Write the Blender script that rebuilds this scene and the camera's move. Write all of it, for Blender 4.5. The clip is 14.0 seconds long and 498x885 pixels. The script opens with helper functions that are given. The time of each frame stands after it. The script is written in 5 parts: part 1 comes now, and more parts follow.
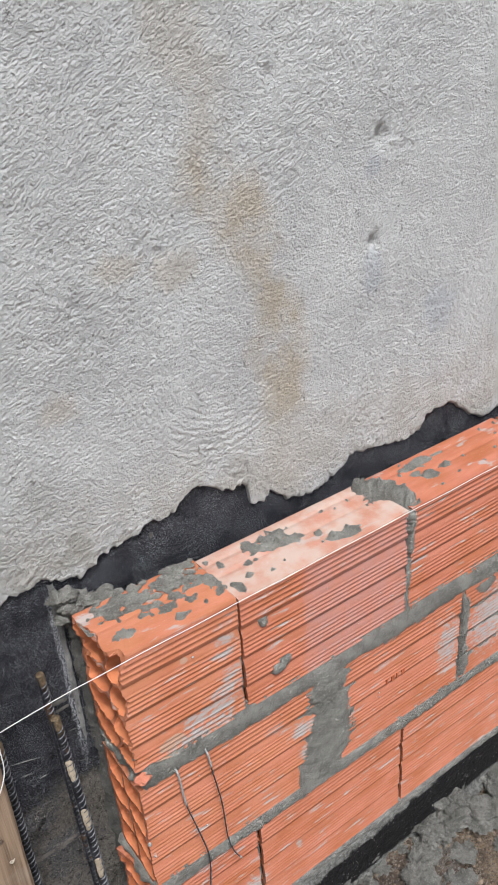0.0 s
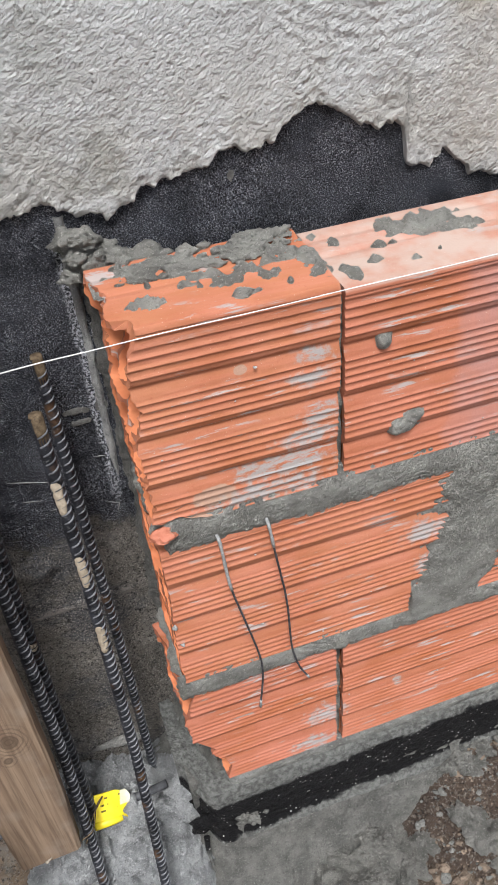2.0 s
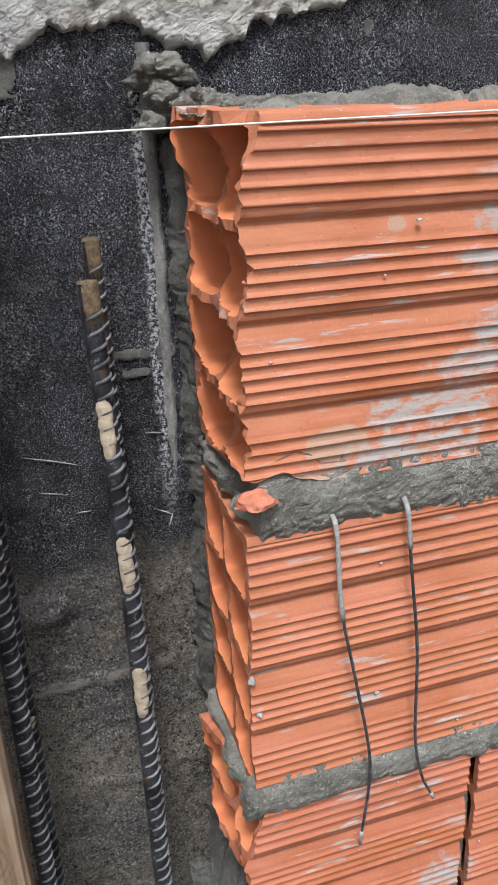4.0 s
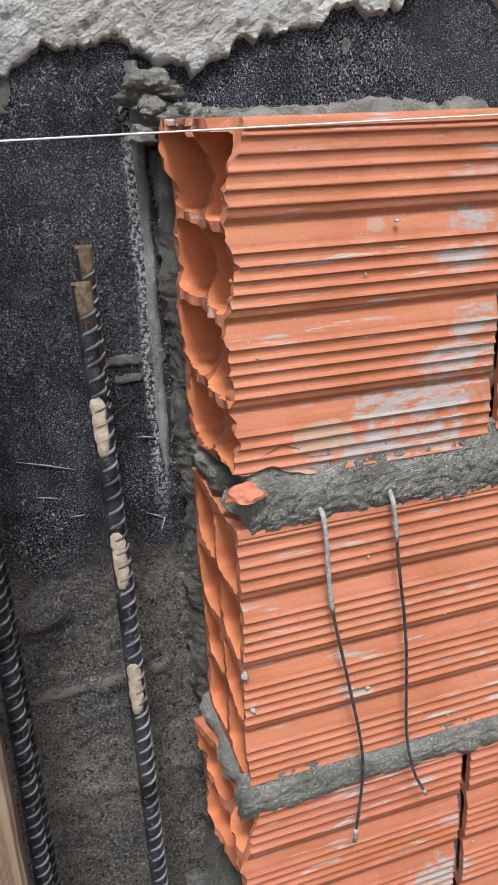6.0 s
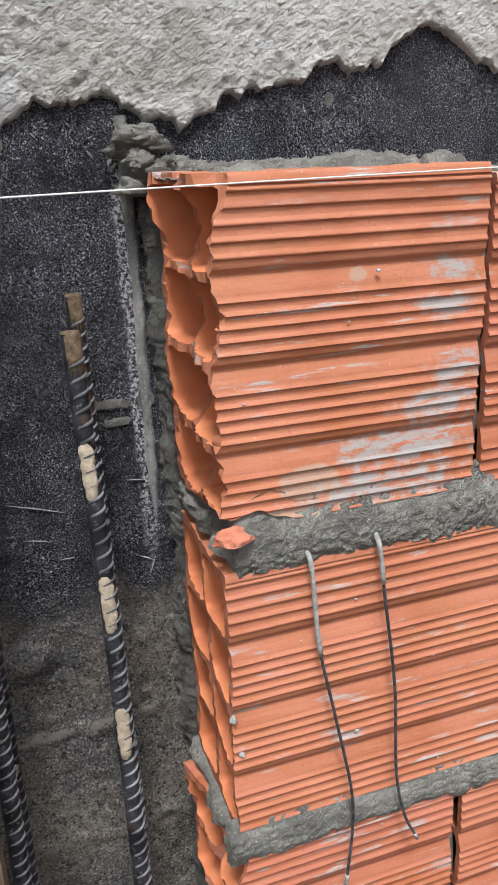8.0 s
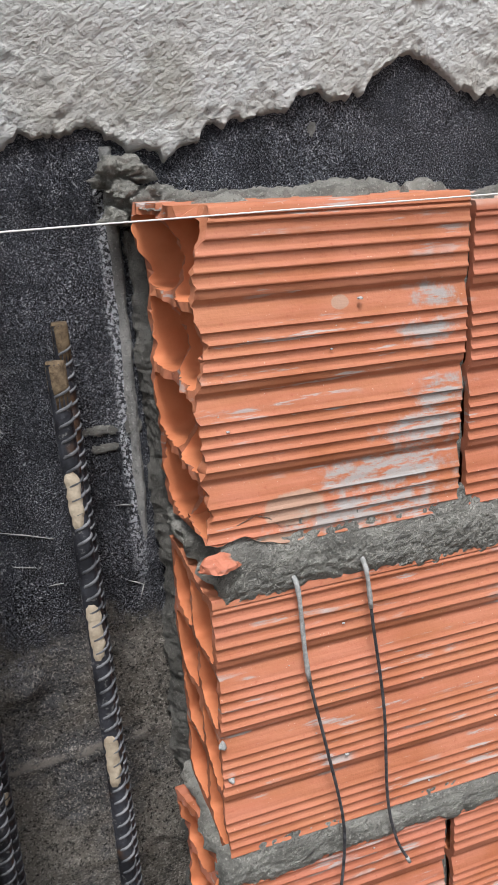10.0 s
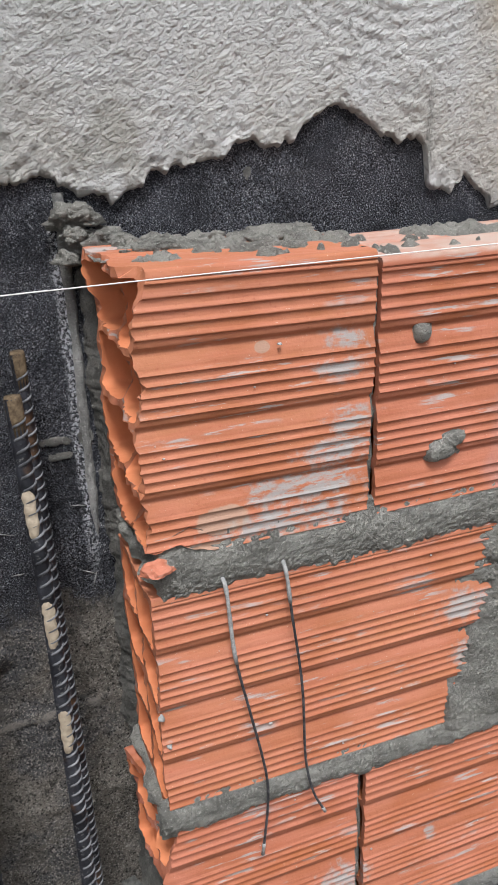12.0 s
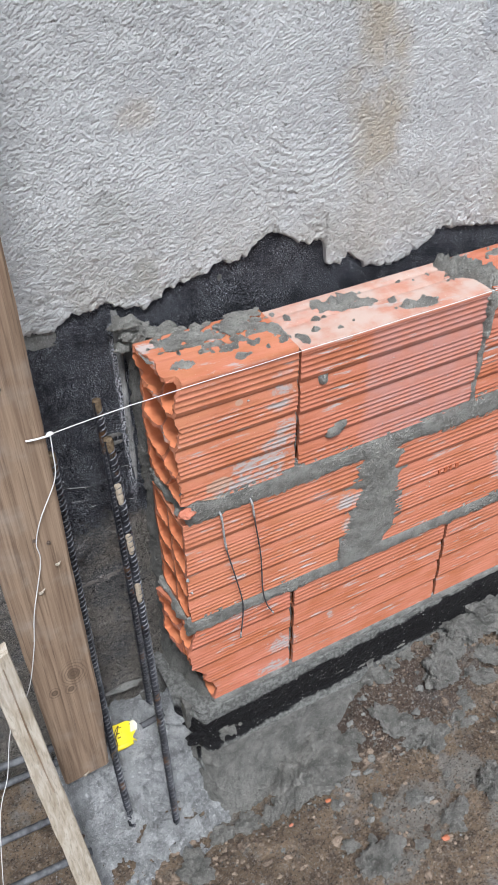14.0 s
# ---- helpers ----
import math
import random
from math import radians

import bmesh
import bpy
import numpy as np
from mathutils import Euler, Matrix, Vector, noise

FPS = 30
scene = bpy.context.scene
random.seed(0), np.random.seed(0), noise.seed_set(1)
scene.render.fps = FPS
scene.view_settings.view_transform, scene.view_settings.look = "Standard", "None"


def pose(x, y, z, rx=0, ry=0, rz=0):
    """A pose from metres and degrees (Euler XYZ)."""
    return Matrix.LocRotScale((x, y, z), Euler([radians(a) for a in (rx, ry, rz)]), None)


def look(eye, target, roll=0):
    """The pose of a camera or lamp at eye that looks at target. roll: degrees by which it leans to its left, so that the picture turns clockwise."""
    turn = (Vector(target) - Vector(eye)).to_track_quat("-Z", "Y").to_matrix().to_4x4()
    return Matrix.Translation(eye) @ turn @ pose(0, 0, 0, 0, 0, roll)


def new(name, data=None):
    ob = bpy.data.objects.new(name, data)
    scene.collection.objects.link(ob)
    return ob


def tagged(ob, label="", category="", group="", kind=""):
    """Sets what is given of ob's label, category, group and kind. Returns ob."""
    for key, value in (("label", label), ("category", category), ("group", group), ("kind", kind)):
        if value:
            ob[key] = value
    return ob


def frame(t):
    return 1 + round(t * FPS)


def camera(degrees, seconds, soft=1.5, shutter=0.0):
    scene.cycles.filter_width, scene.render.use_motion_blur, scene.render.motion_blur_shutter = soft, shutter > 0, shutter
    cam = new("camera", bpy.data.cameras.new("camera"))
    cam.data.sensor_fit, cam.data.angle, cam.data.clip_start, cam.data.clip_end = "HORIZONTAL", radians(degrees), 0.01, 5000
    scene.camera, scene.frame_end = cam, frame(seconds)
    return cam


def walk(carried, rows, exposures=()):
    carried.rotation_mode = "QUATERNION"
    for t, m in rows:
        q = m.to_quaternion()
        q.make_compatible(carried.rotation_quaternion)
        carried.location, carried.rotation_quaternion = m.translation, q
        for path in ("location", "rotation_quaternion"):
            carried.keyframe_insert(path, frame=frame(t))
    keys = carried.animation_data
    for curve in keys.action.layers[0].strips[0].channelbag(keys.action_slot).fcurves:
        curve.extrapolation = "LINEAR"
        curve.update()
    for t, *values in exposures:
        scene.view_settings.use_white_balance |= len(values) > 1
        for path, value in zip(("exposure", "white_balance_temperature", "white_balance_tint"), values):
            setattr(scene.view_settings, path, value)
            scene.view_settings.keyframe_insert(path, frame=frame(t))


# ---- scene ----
cam = camera(34.5, 14.0, soft=0.5)
PATH = [
    (0, (-0.194, -0.612, 1.385), (0.777, 0.839, 0.409), -4.3),
    (0.5, (-0.18, -0.612, 1.357), (0.746, 0.813, 0.302), -4.1),
    (1, (-0.138, -0.586, 1.329), (0.628, 0.849, 0.165), -4.5),
    (1.5, (-0.043, -0.525, 1.257), (0.415, 0.936, -0.029), -5.2),
    (2, (-0.016, -0.448, 1.056), (0.388, 1.025, -0.235), -5.2),
    (2.5, (-0.062, -0.361, 0.847), (0.37, 1.184, -0.347), -4.1),
    (3, (-0.072, -0.346, 0.817), (0.39, 1.329, -0.174), -2.8),
    (5.5, (-0.087, -0.37, 0.768), (0.451, 1.389, -0.018), -2.0),
    (6, (-0.084, -0.373, 0.785), (0.468, 1.391, 0.02), -2.7),
    (6.5, (-0.083, -0.374, 0.788), (0.47, 1.4, 0.048), -2.9),
    (7, (-0.081, -0.373, 0.793), (0.488, 1.406, 0.078), -2.8),
    (7.5, (-0.081, -0.375, 0.792), (0.497, 1.407, 0.091), -2.7),
    (10, (-0.074, -0.38, 0.8), (0.515, 1.416, 0.143), -3.3),
    (10.5, (-0.066, -0.379, 0.791), (0.546, 1.405, 0.127), -3.2),
    (11, (-0.057, -0.38, 0.787), (0.582, 1.393, 0.116), -2.9),
    (11.5, (-0.058, -0.383, 0.788), (0.586, 1.384, 0.107), -2.7),
    (12, (-0.064, -0.432, 0.867), (0.569, 1.293, 0.078), -1.9),
    (12.5, (-0.089, -0.505, 0.947), (0.559, 1.073, -0.096), -1.4),
    (13, (-0.129, -0.538, 1.066), (0.548, 0.951, -0.085), -0.8),
    (13.5, (-0.174, -0.582, 1.171), (0.497, 0.851, -0.051), -1.5),
    (14, (-0.219, -0.645, 1.272), (0.49, 0.72, -0.005), -1.1),
]
walk(cam, [(t, look(eye, target, roll)) for t, eye, target, roll in PATH], [(0.0, 0.78, 6250, 10), (1.0, 0.88, 6250, 10), (2.0, 0.86, 6250, 10), (3.0, 0.93, 6300, 10), (7.5, 0.93, 6300, 10), (10.0, 0.86, 6300, 10), (11.5, 0.76, 6300, 10), (12.5, 0.78, 6150, 10), (14.0, 0.90, 5950, 10)])

# ---- world and light: bright overcast sky, a broad soft sun behind the clouds ----
SUN_EL, SUN_AZ = 63.0, 194.0
world = bpy.data.worlds.new("world")
scene.world = world
world.use_nodes = True
wt = world.node_tree
sky = wt.nodes.new("ShaderNodeTexSky")
sky.sky_type = "NISHITA"
sky.sun_disc = False
sky.sun_elevation, sky.sun_rotation = radians(SUN_EL), radians(SUN_AZ)
sky.dust_density, sky.air_density, sky.ozone_density = 4.0, 1.0, 1.0
grey = wt.nodes.new("ShaderNodeHueSaturation")
grey.inputs["Saturation"].default_value = 0.30
wt.links.new(sky.outputs[0], grey.inputs["Color"])
wt.links.new(grey.outputs[0], wt.nodes["Background"].inputs[0])
wt.nodes["Background"].inputs[1].default_value = 0.11
sun = new("sun", bpy.data.lights.new("sun", "SUN"))
sun.data.energy, sun.data.angle, sun.data.color = 2.3, radians(13), (1.0, 0.985, 0.965)
az, el = radians(SUN_AZ), radians(SUN_EL)
sun.matrix_world = look((0, 0, 0), (-math.sin(az) * math.cos(el), -math.cos(az) * math.cos(el), -math.sin(el)))

# ---- plan, in metres ----
WALL_Y = 0.126            # face of the old blackened wall
PLASTER_Y = 0.1200        # face of the old render on it
BRICK_H, BRICK_D = 0.190, 0.098
C3, C2, C1 = 0.178, 0.381, 0.585   # undersides of the three courses
TOP = C1 + BRICK_H


# ---- small helpers ----
def hash01(i, j, seed):
    n = (i.astype(np.int64) * 374761393 + j.astype(np.int64) * 668265263 + seed * 974634777) & 0x7FFFFFFF
    n = ((n ^ (n >> 13)) * 1274126177) & 0x7FFFFFFF
    n = ((n ^ (n >> 16)) * 668265263) & 0x7FFFFFFF
    return ((n ^ (n >> 15)) & 0xFFFFF) / float(0xFFFFF)


def vnoise(x, y, seed=0):
    """Smooth value noise, -1 to 1, on numpy arrays."""
    x, y = np.broadcast_arrays(np.asarray(x, float), np.asarray(y, float))
    i, j = np.floor(x), np.floor(y)
    u, v = x - i, y - j
    u, v = u * u * (3 - 2 * u), v * v * (3 - 2 * v)
    a, b = hash01(i, j, seed), hash01(i + 1, j, seed)
    c, d = hash01(i, j + 1, seed), hash01(i + 1, j + 1, seed)
    return 2 * ((a * (1 - u) + b * u) * (1 - v) + (c * (1 - u) + d * u) * v) - 1


def fbm(x, y, octaves=4, seed=0):
    total, amp = 0.0, 1.0
    for o in range(octaves):
        total = total + amp * vnoise(np.asarray(x) * 2 ** o, np.asarray(y) * 2 ** o, seed + 17 * o)
        amp *= 0.5
    return total / 1.9


def smooth(a, b, x):
    t = np.clip((np.asarray(x, float) - a) / (b - a), 0, 1)
    return t * t * (3 - 2 * t)


def solid(name, verts, faces, material, parent=None, label="", shade=False):
    """One mesh object from world coordinates, as a child of parent where one is given."""
    base = Vector(parent.location) if parent else Vector((0, 0, 0))
    up = parent.parent if parent else None
    while up:
        base += Vector(up.location)
        up = up.parent
    me = bpy.data.meshes.new(name)
    me.from_pydata([tuple(Vector(v) - base) for v in verts], [], [tuple(int(i) for i in f) for f in faces])
    me.materials.append(material)
    me.validate()
    if shade:
        me.polygons.foreach_set("use_smooth", [True] * len(me.polygons))
    ob = new(name, me)
    if parent:
        ob.parent = parent
    return tagged(ob, label)


def thing(name, at, label, category, group="", kind=""):
    ob = new(name)
    ob.empty_display_size = 0.05
    ob.location = at
    return tagged(ob, label, category, group, kind)


def grid_faces(n, m, keep=None):
    """Quads of a grid of n by m points (row-major); keep: which points may show."""
    i, j = np.meshgrid(np.arange(n - 1), np.arange(m - 1), indexing="ij")
    a = (i * m + j).ravel()
    quads = np.stack([a, a + m, a + m + 1, a + 1], 1)
    if keep is not None:
        k = keep.ravel()
        quads = quads[k[quads].any(1)]
    return quads


def compact(verts, quads):
    used = np.unique(quads)
    back = np.zeros(len(verts), int)
    back[used] = np.arange(len(used))
    return np.asarray(verts)[used], back[quads]


def tube(points, radius, sides=8, close=True):
    """A round bar along points; radius is a number or one per point."""
    pts = [Vector(p) for p in points]
    rad = radius if hasattr(radius, "__len__") else [radius] * len(pts)
    verts, faces = [], []
    ref = Vector((0.31, 0.17, 0.93))
    for k, p in enumerate(pts):
        d = (pts[min(k + 1, len(pts) - 1)] - pts[max(k - 1, 0)]).normalized()
        side = d.cross(ref if abs(d.dot(ref)) < 0.9 else Vector((1, 0, 0))).normalized()
        over = d.cross(side)
        for s in range(sides):
            a = 2 * math.pi * s / sides
            verts.append(p + (side * math.cos(a) + over * math.sin(a)) * rad[k])
    for k in range(len(pts) - 1):
        for s in range(sides):
            q = (s + 1) % sides
            faces.append((k * sides + s, k * sides + q, (k + 1) * sides + q, (k + 1) * sides + s))
    if close:
        faces.append(tuple(reversed(range(sides))))
        faces.append(tuple(range((len(pts) - 1) * sides, len(pts) * sides)))
    return verts, faces


def spline(points, steps=10):
    """Catmull-Rom through points."""
    P = [Vector(p) for p in points]
    P = [P[0] * 2 - P[1]] + P + [P[-1] * 2 - P[-2]]
    out = []
    for k in range(1, len(P) - 2):
        a, b, c, d = P[k - 1:k + 3]
        for s in range(steps):
            t = s / steps
            out.append(0.5 * (2 * b + (c - a) * t + (2 * a - 5 * b + 4 * c - d) * t * t + (3 * b - a - 3 * c + d) * t ** 3))
    return out + [P[-2]]


def lump(centre, size, seed, detail=2, rough=0.35, flat=0.0):
    """An irregular clod: a noisy icosphere, flattened below."""
    bm = bmesh.new()
    bmesh.ops.create_icosphere(bm, subdivisions=detail, radius=1.0)
    verts = []
    for v in bm.verts:
        n = noise.noise(v.co * 1.3 + Vector((seed * 3.1, seed * 1.7, 0))) * rough + noise.noise(v.co * 3.1 + Vector((0, seed, seed * 2.3))) * rough * 0.45 + noise.noise(v.co * 7.3 + Vector((seed, 0, seed * 1.9))) * rough * 0.26
        p = v.co * (1 + n)
        if p.z < -flat:
            p.z = -flat + (p.z + flat) * 0.3
        verts.append((centre[0] + p.x * size[0], centre[1] + p.y * size[1], centre[2] + p.z * size[2]))
    faces = [[v.index for v in f.verts] for f in bm.faces]
    bm.free()
    return verts, faces


def clod(centre, size, seed, detail=3, rough=0.5):
    """A crumbly lump: a sphere swollen into lobes of two sizes."""
    bm = bmesh.new()
    bmesh.ops.create_icosphere(bm, subdivisions=detail, radius=1.0)
    shift = Vector((seed * 3.17 % 50, seed * 1.73 % 50, seed * 0.91 % 50))
    verts = []
    for v in bm.verts:
        lobes = 0.55 - noise.voronoi(v.co * 1.5 + shift)[0][0] + 0.5 * (0.5 - noise.voronoi(v.co * 3.7 + shift)[0][0])
        n = lobes + 0.7 * noise.noise(v.co * 1.2 + shift) + 0.22 * noise.noise(v.co * 9.0 + shift)
        p = v.co * (1 + rough * n)
        verts.append((centre[0] + p.x * size[0], centre[1] + p.y * size[1], centre[2] + (p.z if p.z > -0.2 else -0.2 + (p.z + 0.2) * 0.4) * size[2]))
    faces = [[v.index for v in f.verts] for f in bm.faces]
    bm.free()
    return verts, faces


def join(parts):
    verts, faces = [], []
    for v, f in parts:
        n = len(verts)
        verts += list(v)
        faces += [[int(i) + n for i in q] for q in f]
    return verts, faces


# ---- materials ----
class Nodes:
    """A short way to write node materials."""

    def __init__(self, name):
        self.mat = bpy.data.materials.new(name)
        self.mat.use_nodes = True
        self.t = self.mat.node_tree
        self.bsdf = self.t.nodes["Principled BSDF"]
        self.pos = self.add("ShaderNodeNewGeometry").outputs["Position"]
        self.xyz = self.add("ShaderNodeSeparateXYZ", self.pos)
        self.x, self.y, self.z = self.xyz.outputs

    def add(self, kind, *ins):
        n = self.t.nodes.new(kind)
        for k, v in enumerate(ins):
            self.put(n.inputs[k], v)
        return n

    def put(self, socket, v):
        if v is None:
            return
        if isinstance(v, bpy.types.NodeSocket):
            self.t.links.new(v, socket)
        elif isinstance(v, bpy.types.ShaderNodeSeparateXYZ):
            self.t.links.new(v.outputs[0], socket)
        else:
            if socket.type == "RGBA" and len(v) == 3:
                v = (*v, 1)
            socket.default_value = v

    def m(self, op, a, b=0.0, c=0.0):
        n = self.add("ShaderNodeMath")
        n.operation = op
        self.put(n.inputs[0], a), self.put(n.inputs[1], b), self.put(n.inputs[2], c)
        return n.outputs[0]

    def scale(self, vec):
        n = self.add("ShaderNodeVectorMath")
        n.operation = "MULTIPLY"
        self.put(n.inputs[0], self.pos)
        n.inputs[1].default_value = vec
        return n.outputs[0]

    def noise(self, scale, detail=4, rough=0.55, stretch=None, dist=0.0):
        n = self.add("ShaderNodeTexNoise")
        self.put(n.inputs["Vector"], self.scale(stretch) if stretch else self.pos)
        n.inputs["Scale"].default_value, n.inputs["Detail"].default_value = scale, detail
        n.inputs["Roughness"].default_value, n.inputs["Distortion"].default_value = rough, dist
        return n.outputs[0]

    def cells(self, scale, feature="F1"):
        n = self.add("ShaderNodeTexVoronoi")
        n.feature = feature
        self.put(n.inputs["Vector"], self.pos)
        n.inputs["Scale"].default_value = scale
        return n

    def span(self, v, lo, hi, to0=0.0, to1=1.0):
        n = self.add("ShaderNodeMapRange")
        n.interpolation_type = "SMOOTHSTEP"
        for k, w in enumerate((v, lo, hi, to0, to1)):
            self.put(n.inputs[k], w)
        return n.outputs[0]

    def mix(self, f, a, b, mode="MIX"):
        n = self.add("ShaderNodeMix")
        n.data_type, n.blend_type = "RGBA", mode
        self.put(n.inputs[0], f), self.put(n.inputs[6], a), self.put(n.inputs[7], b)
        return n.outputs[2]

    def spots(self, rows, ragged=0.5, scale=60, soft=0.25):
        """A mask of ragged patches at (x, z, half width, half height) on the wall's face."""
        wob = self.m("MULTIPLY", self.m("SUBTRACT", self.noise(scale, 5, 0.65), 0.5), ragged * 2)
        best = None
        for cx, cz, rx, rz in rows:
            dx = self.m("POWER", self.m("ABSOLUTE", self.m("DIVIDE", self.m("SUBTRACT", self.x, cx), rx)), 2.0)
            dz = self.m("POWER", self.m("ABSOLUTE", self.m("DIVIDE", self.m("SUBTRACT", self.z, cz), rz)), 2.0)
            d = self.m("SUBTRACT", 1.0, self.m("SQRT", self.m("ADD", dx, dz)))
            best = d if best is None else self.m("MAXIMUM", best, d)
        return self.span(self.m("ADD", best, wob), 0.0, soft)

    def bump(self, height, distance, strength=1.0, under=None):
        n = self.add("ShaderNodeBump")
        n.inputs["Strength"].default_value, n.inputs["Distance"].default_value = strength, distance
        self.put(n.inputs["Height"], height)
        if under:
            self.put(n.inputs["Normal"], under)
        return n.outputs[0]

    def done(self, colour, rough=0.9, normal=None, metal=0.0, spec=0.3):
        self.put(self.bsdf.inputs["Base Color"], colour)
        self.put(self.bsdf.inputs["Roughness"], rough)
        self.put(self.bsdf.inputs["Metallic"], metal)
        self.put(self.bsdf.inputs["Specular IOR Level"], spec)
        if normal:
            self.put(self.bsdf.inputs["Normal"], normal)
        return self.mat


def make_brick():
    n = Nodes("terracotta")
    info = n.add("ShaderNodeObjectInfo").outputs["Random"]
    base = n.mix(info, (0.335, 0.115, 0.070), (0.372, 0.146, 0.072))
    base = n.mix(n.span(n.noise(9, 3), 0.35, 0.7), base, (0.285, 0.090, 0.034))
    base = n.mix(n.span(n.noise(60, 5, 0.6, (0.25, 1, 1)), 0.3, 0.75, 0.0, 0.6), base, (0.47, 0.182, 0.122))
    base = n.mix(n.span(n.noise(240, 4, 0.65, (0.07, 1, 1)), 0.45, 0.68, 0.0, 0.28), base, (0.36, 0.105, 0.055))
    base = n.mix(n.span(n.noise(330, 4, 0.7), 0.58, 0.70, 0.0, 0.6), base, (0.30, 0.085, 0.048))
    # pale dried film and mortar smears
    film = n.spots([(0.162, 0.727, 0.016, 0.009), (0.158, 0.708, 0.020, 0.007), (0.166, 0.672, 0.022, 0.012), (0.155, 0.652, 0.030, 0.012), (0.135, 0.630, 0.048, 0.013), (0.120, 0.608, 0.060, 0.013),
                    (0.168, 0.245, 0.030, 0.022), (0.150, 0.195, 0.030, 0.018), (0.270, 0.500, 0.030, 0.018), (0.275, 0.455, 0.018, 0.014),
                    (0.560, 0.480, 0.030, 0.060), (0.660, 0.480, 0.065, 0.080), (0.255, 0.262, 0.007, 0.009)], 1.25, 110, 0.6)
    ribs = n.span(n.noise(330, 4, 0.65, (0.22, 1, 1)), 0.34, 0.52, 0.0, 1.0)
    base = n.mix(n.m("MULTIPLY", film, n.m("MULTIPLY", ribs, 0.9)), base, (0.275, 0.268, 0.258))
    streak = n.m("MULTIPLY", n.span(n.noise(34, 5, 0.65, (0.45, 1, 5.0)), 0.56, 0.62), n.span(n.noise(18, 3), 0.45, 0.57))
    base = n.mix(n.m("MULTIPLY", streak, 0.8), base, (0.32, 0.31, 0.30))
    olive = n.spots([(0.075, 0.618, 0.020, 0.011), (0.060, 0.598, 0.026, 0.007), (0.106, 0.729, 0.0055, 0.004), (0.055, 0.590, 0.018, 0.004)], 0.3, 90, 0.15)
    base = n.mix(n.m("MULTIPLY", olive, 0.55), base, (0.30, 0.255, 0.20))
    # one brick lies pale with dust, redder on its lower face
    inside = n.m("MULTIPLY", n.span(n.x, 0.180, 0.185), n.span(n.x, 0.463, 0.467, 1.0, 0.0))
    pale = n.m("MULTIPLY", inside, n.m("MULTIPLY", n.span(n.z, 0.771, 0.774), n.span(n.noise(22, 5), 0.36, 0.62, 0.25, 0.90)))
    base = n.mix(pale, base, (0.405, 0.318, 0.270))
    damp = n.m("MULTIPLY", n.m("MULTIPLY", inside, n.span(n.z, 0.58, 0.60)), n.m("MULTIPLY", n.span(n.z, 0.768, 0.772, 1.0, 0.0), n.span(n.m("ADD", n.x, n.m("MULTIPLY", n.noise(30, 3), 0.03)), 0.290, 0.305)))
    base = n.mix(n.m("MULTIPLY", damp, n.span(n.noise(40, 4), 0.35, 0.65, 0.45, 0.9)), base, (0.34, 0.165, 0.135))
    dust = n.span(n.noise(700, 2), 0.70, 0.76)
    base = n.mix(n.m("MULTIPLY", dust, 0.5), base, (0.6, 0.5, 0.42))
    drag = n.bump(n.noise(600, 2, 0.5, (0.04, 1, 1)), 0.0003, 0.6)
    fine = n.bump(n.noise(300, 3, 0.55), 0.0005, 0.5, drag)
    wide = n.bump(n.noise(60, 4, 0.6, (0.3, 1, 1)), 0.0016, 0.5, fine)
    return n.done(base, 0.70, wide, spec=0.3)


def make_mortar(name, tone, wet=0.85):
    n = Nodes(name)
    a = n.mix(n.span(n.noise(35, 6, 0.65), 0.35, 0.65), tuple(c * 0.70 for c in tone), tuple(c * 1.25 for c in tone))
    a = n.mix(n.span(n.noise(480, 4, 0.7), 0.55, 0.66, 0.0, 0.7), a, tuple(min(c * 1.8, 0.8) for c in tone))
    a = n.mix(n.span(n.noise(400, 4, 0.7), 0.56, 0.66, 0.0, 0.7), a, tuple(c * 0.45 for c in tone))
    b1 = n.bump(n.noise(760, 4, 0.75), 0.006, 1.0)
    return n.done(a, wet, n.bump(n.noise(240, 6, 0.75), 0.005, 1.0, b1), spec=0.25)


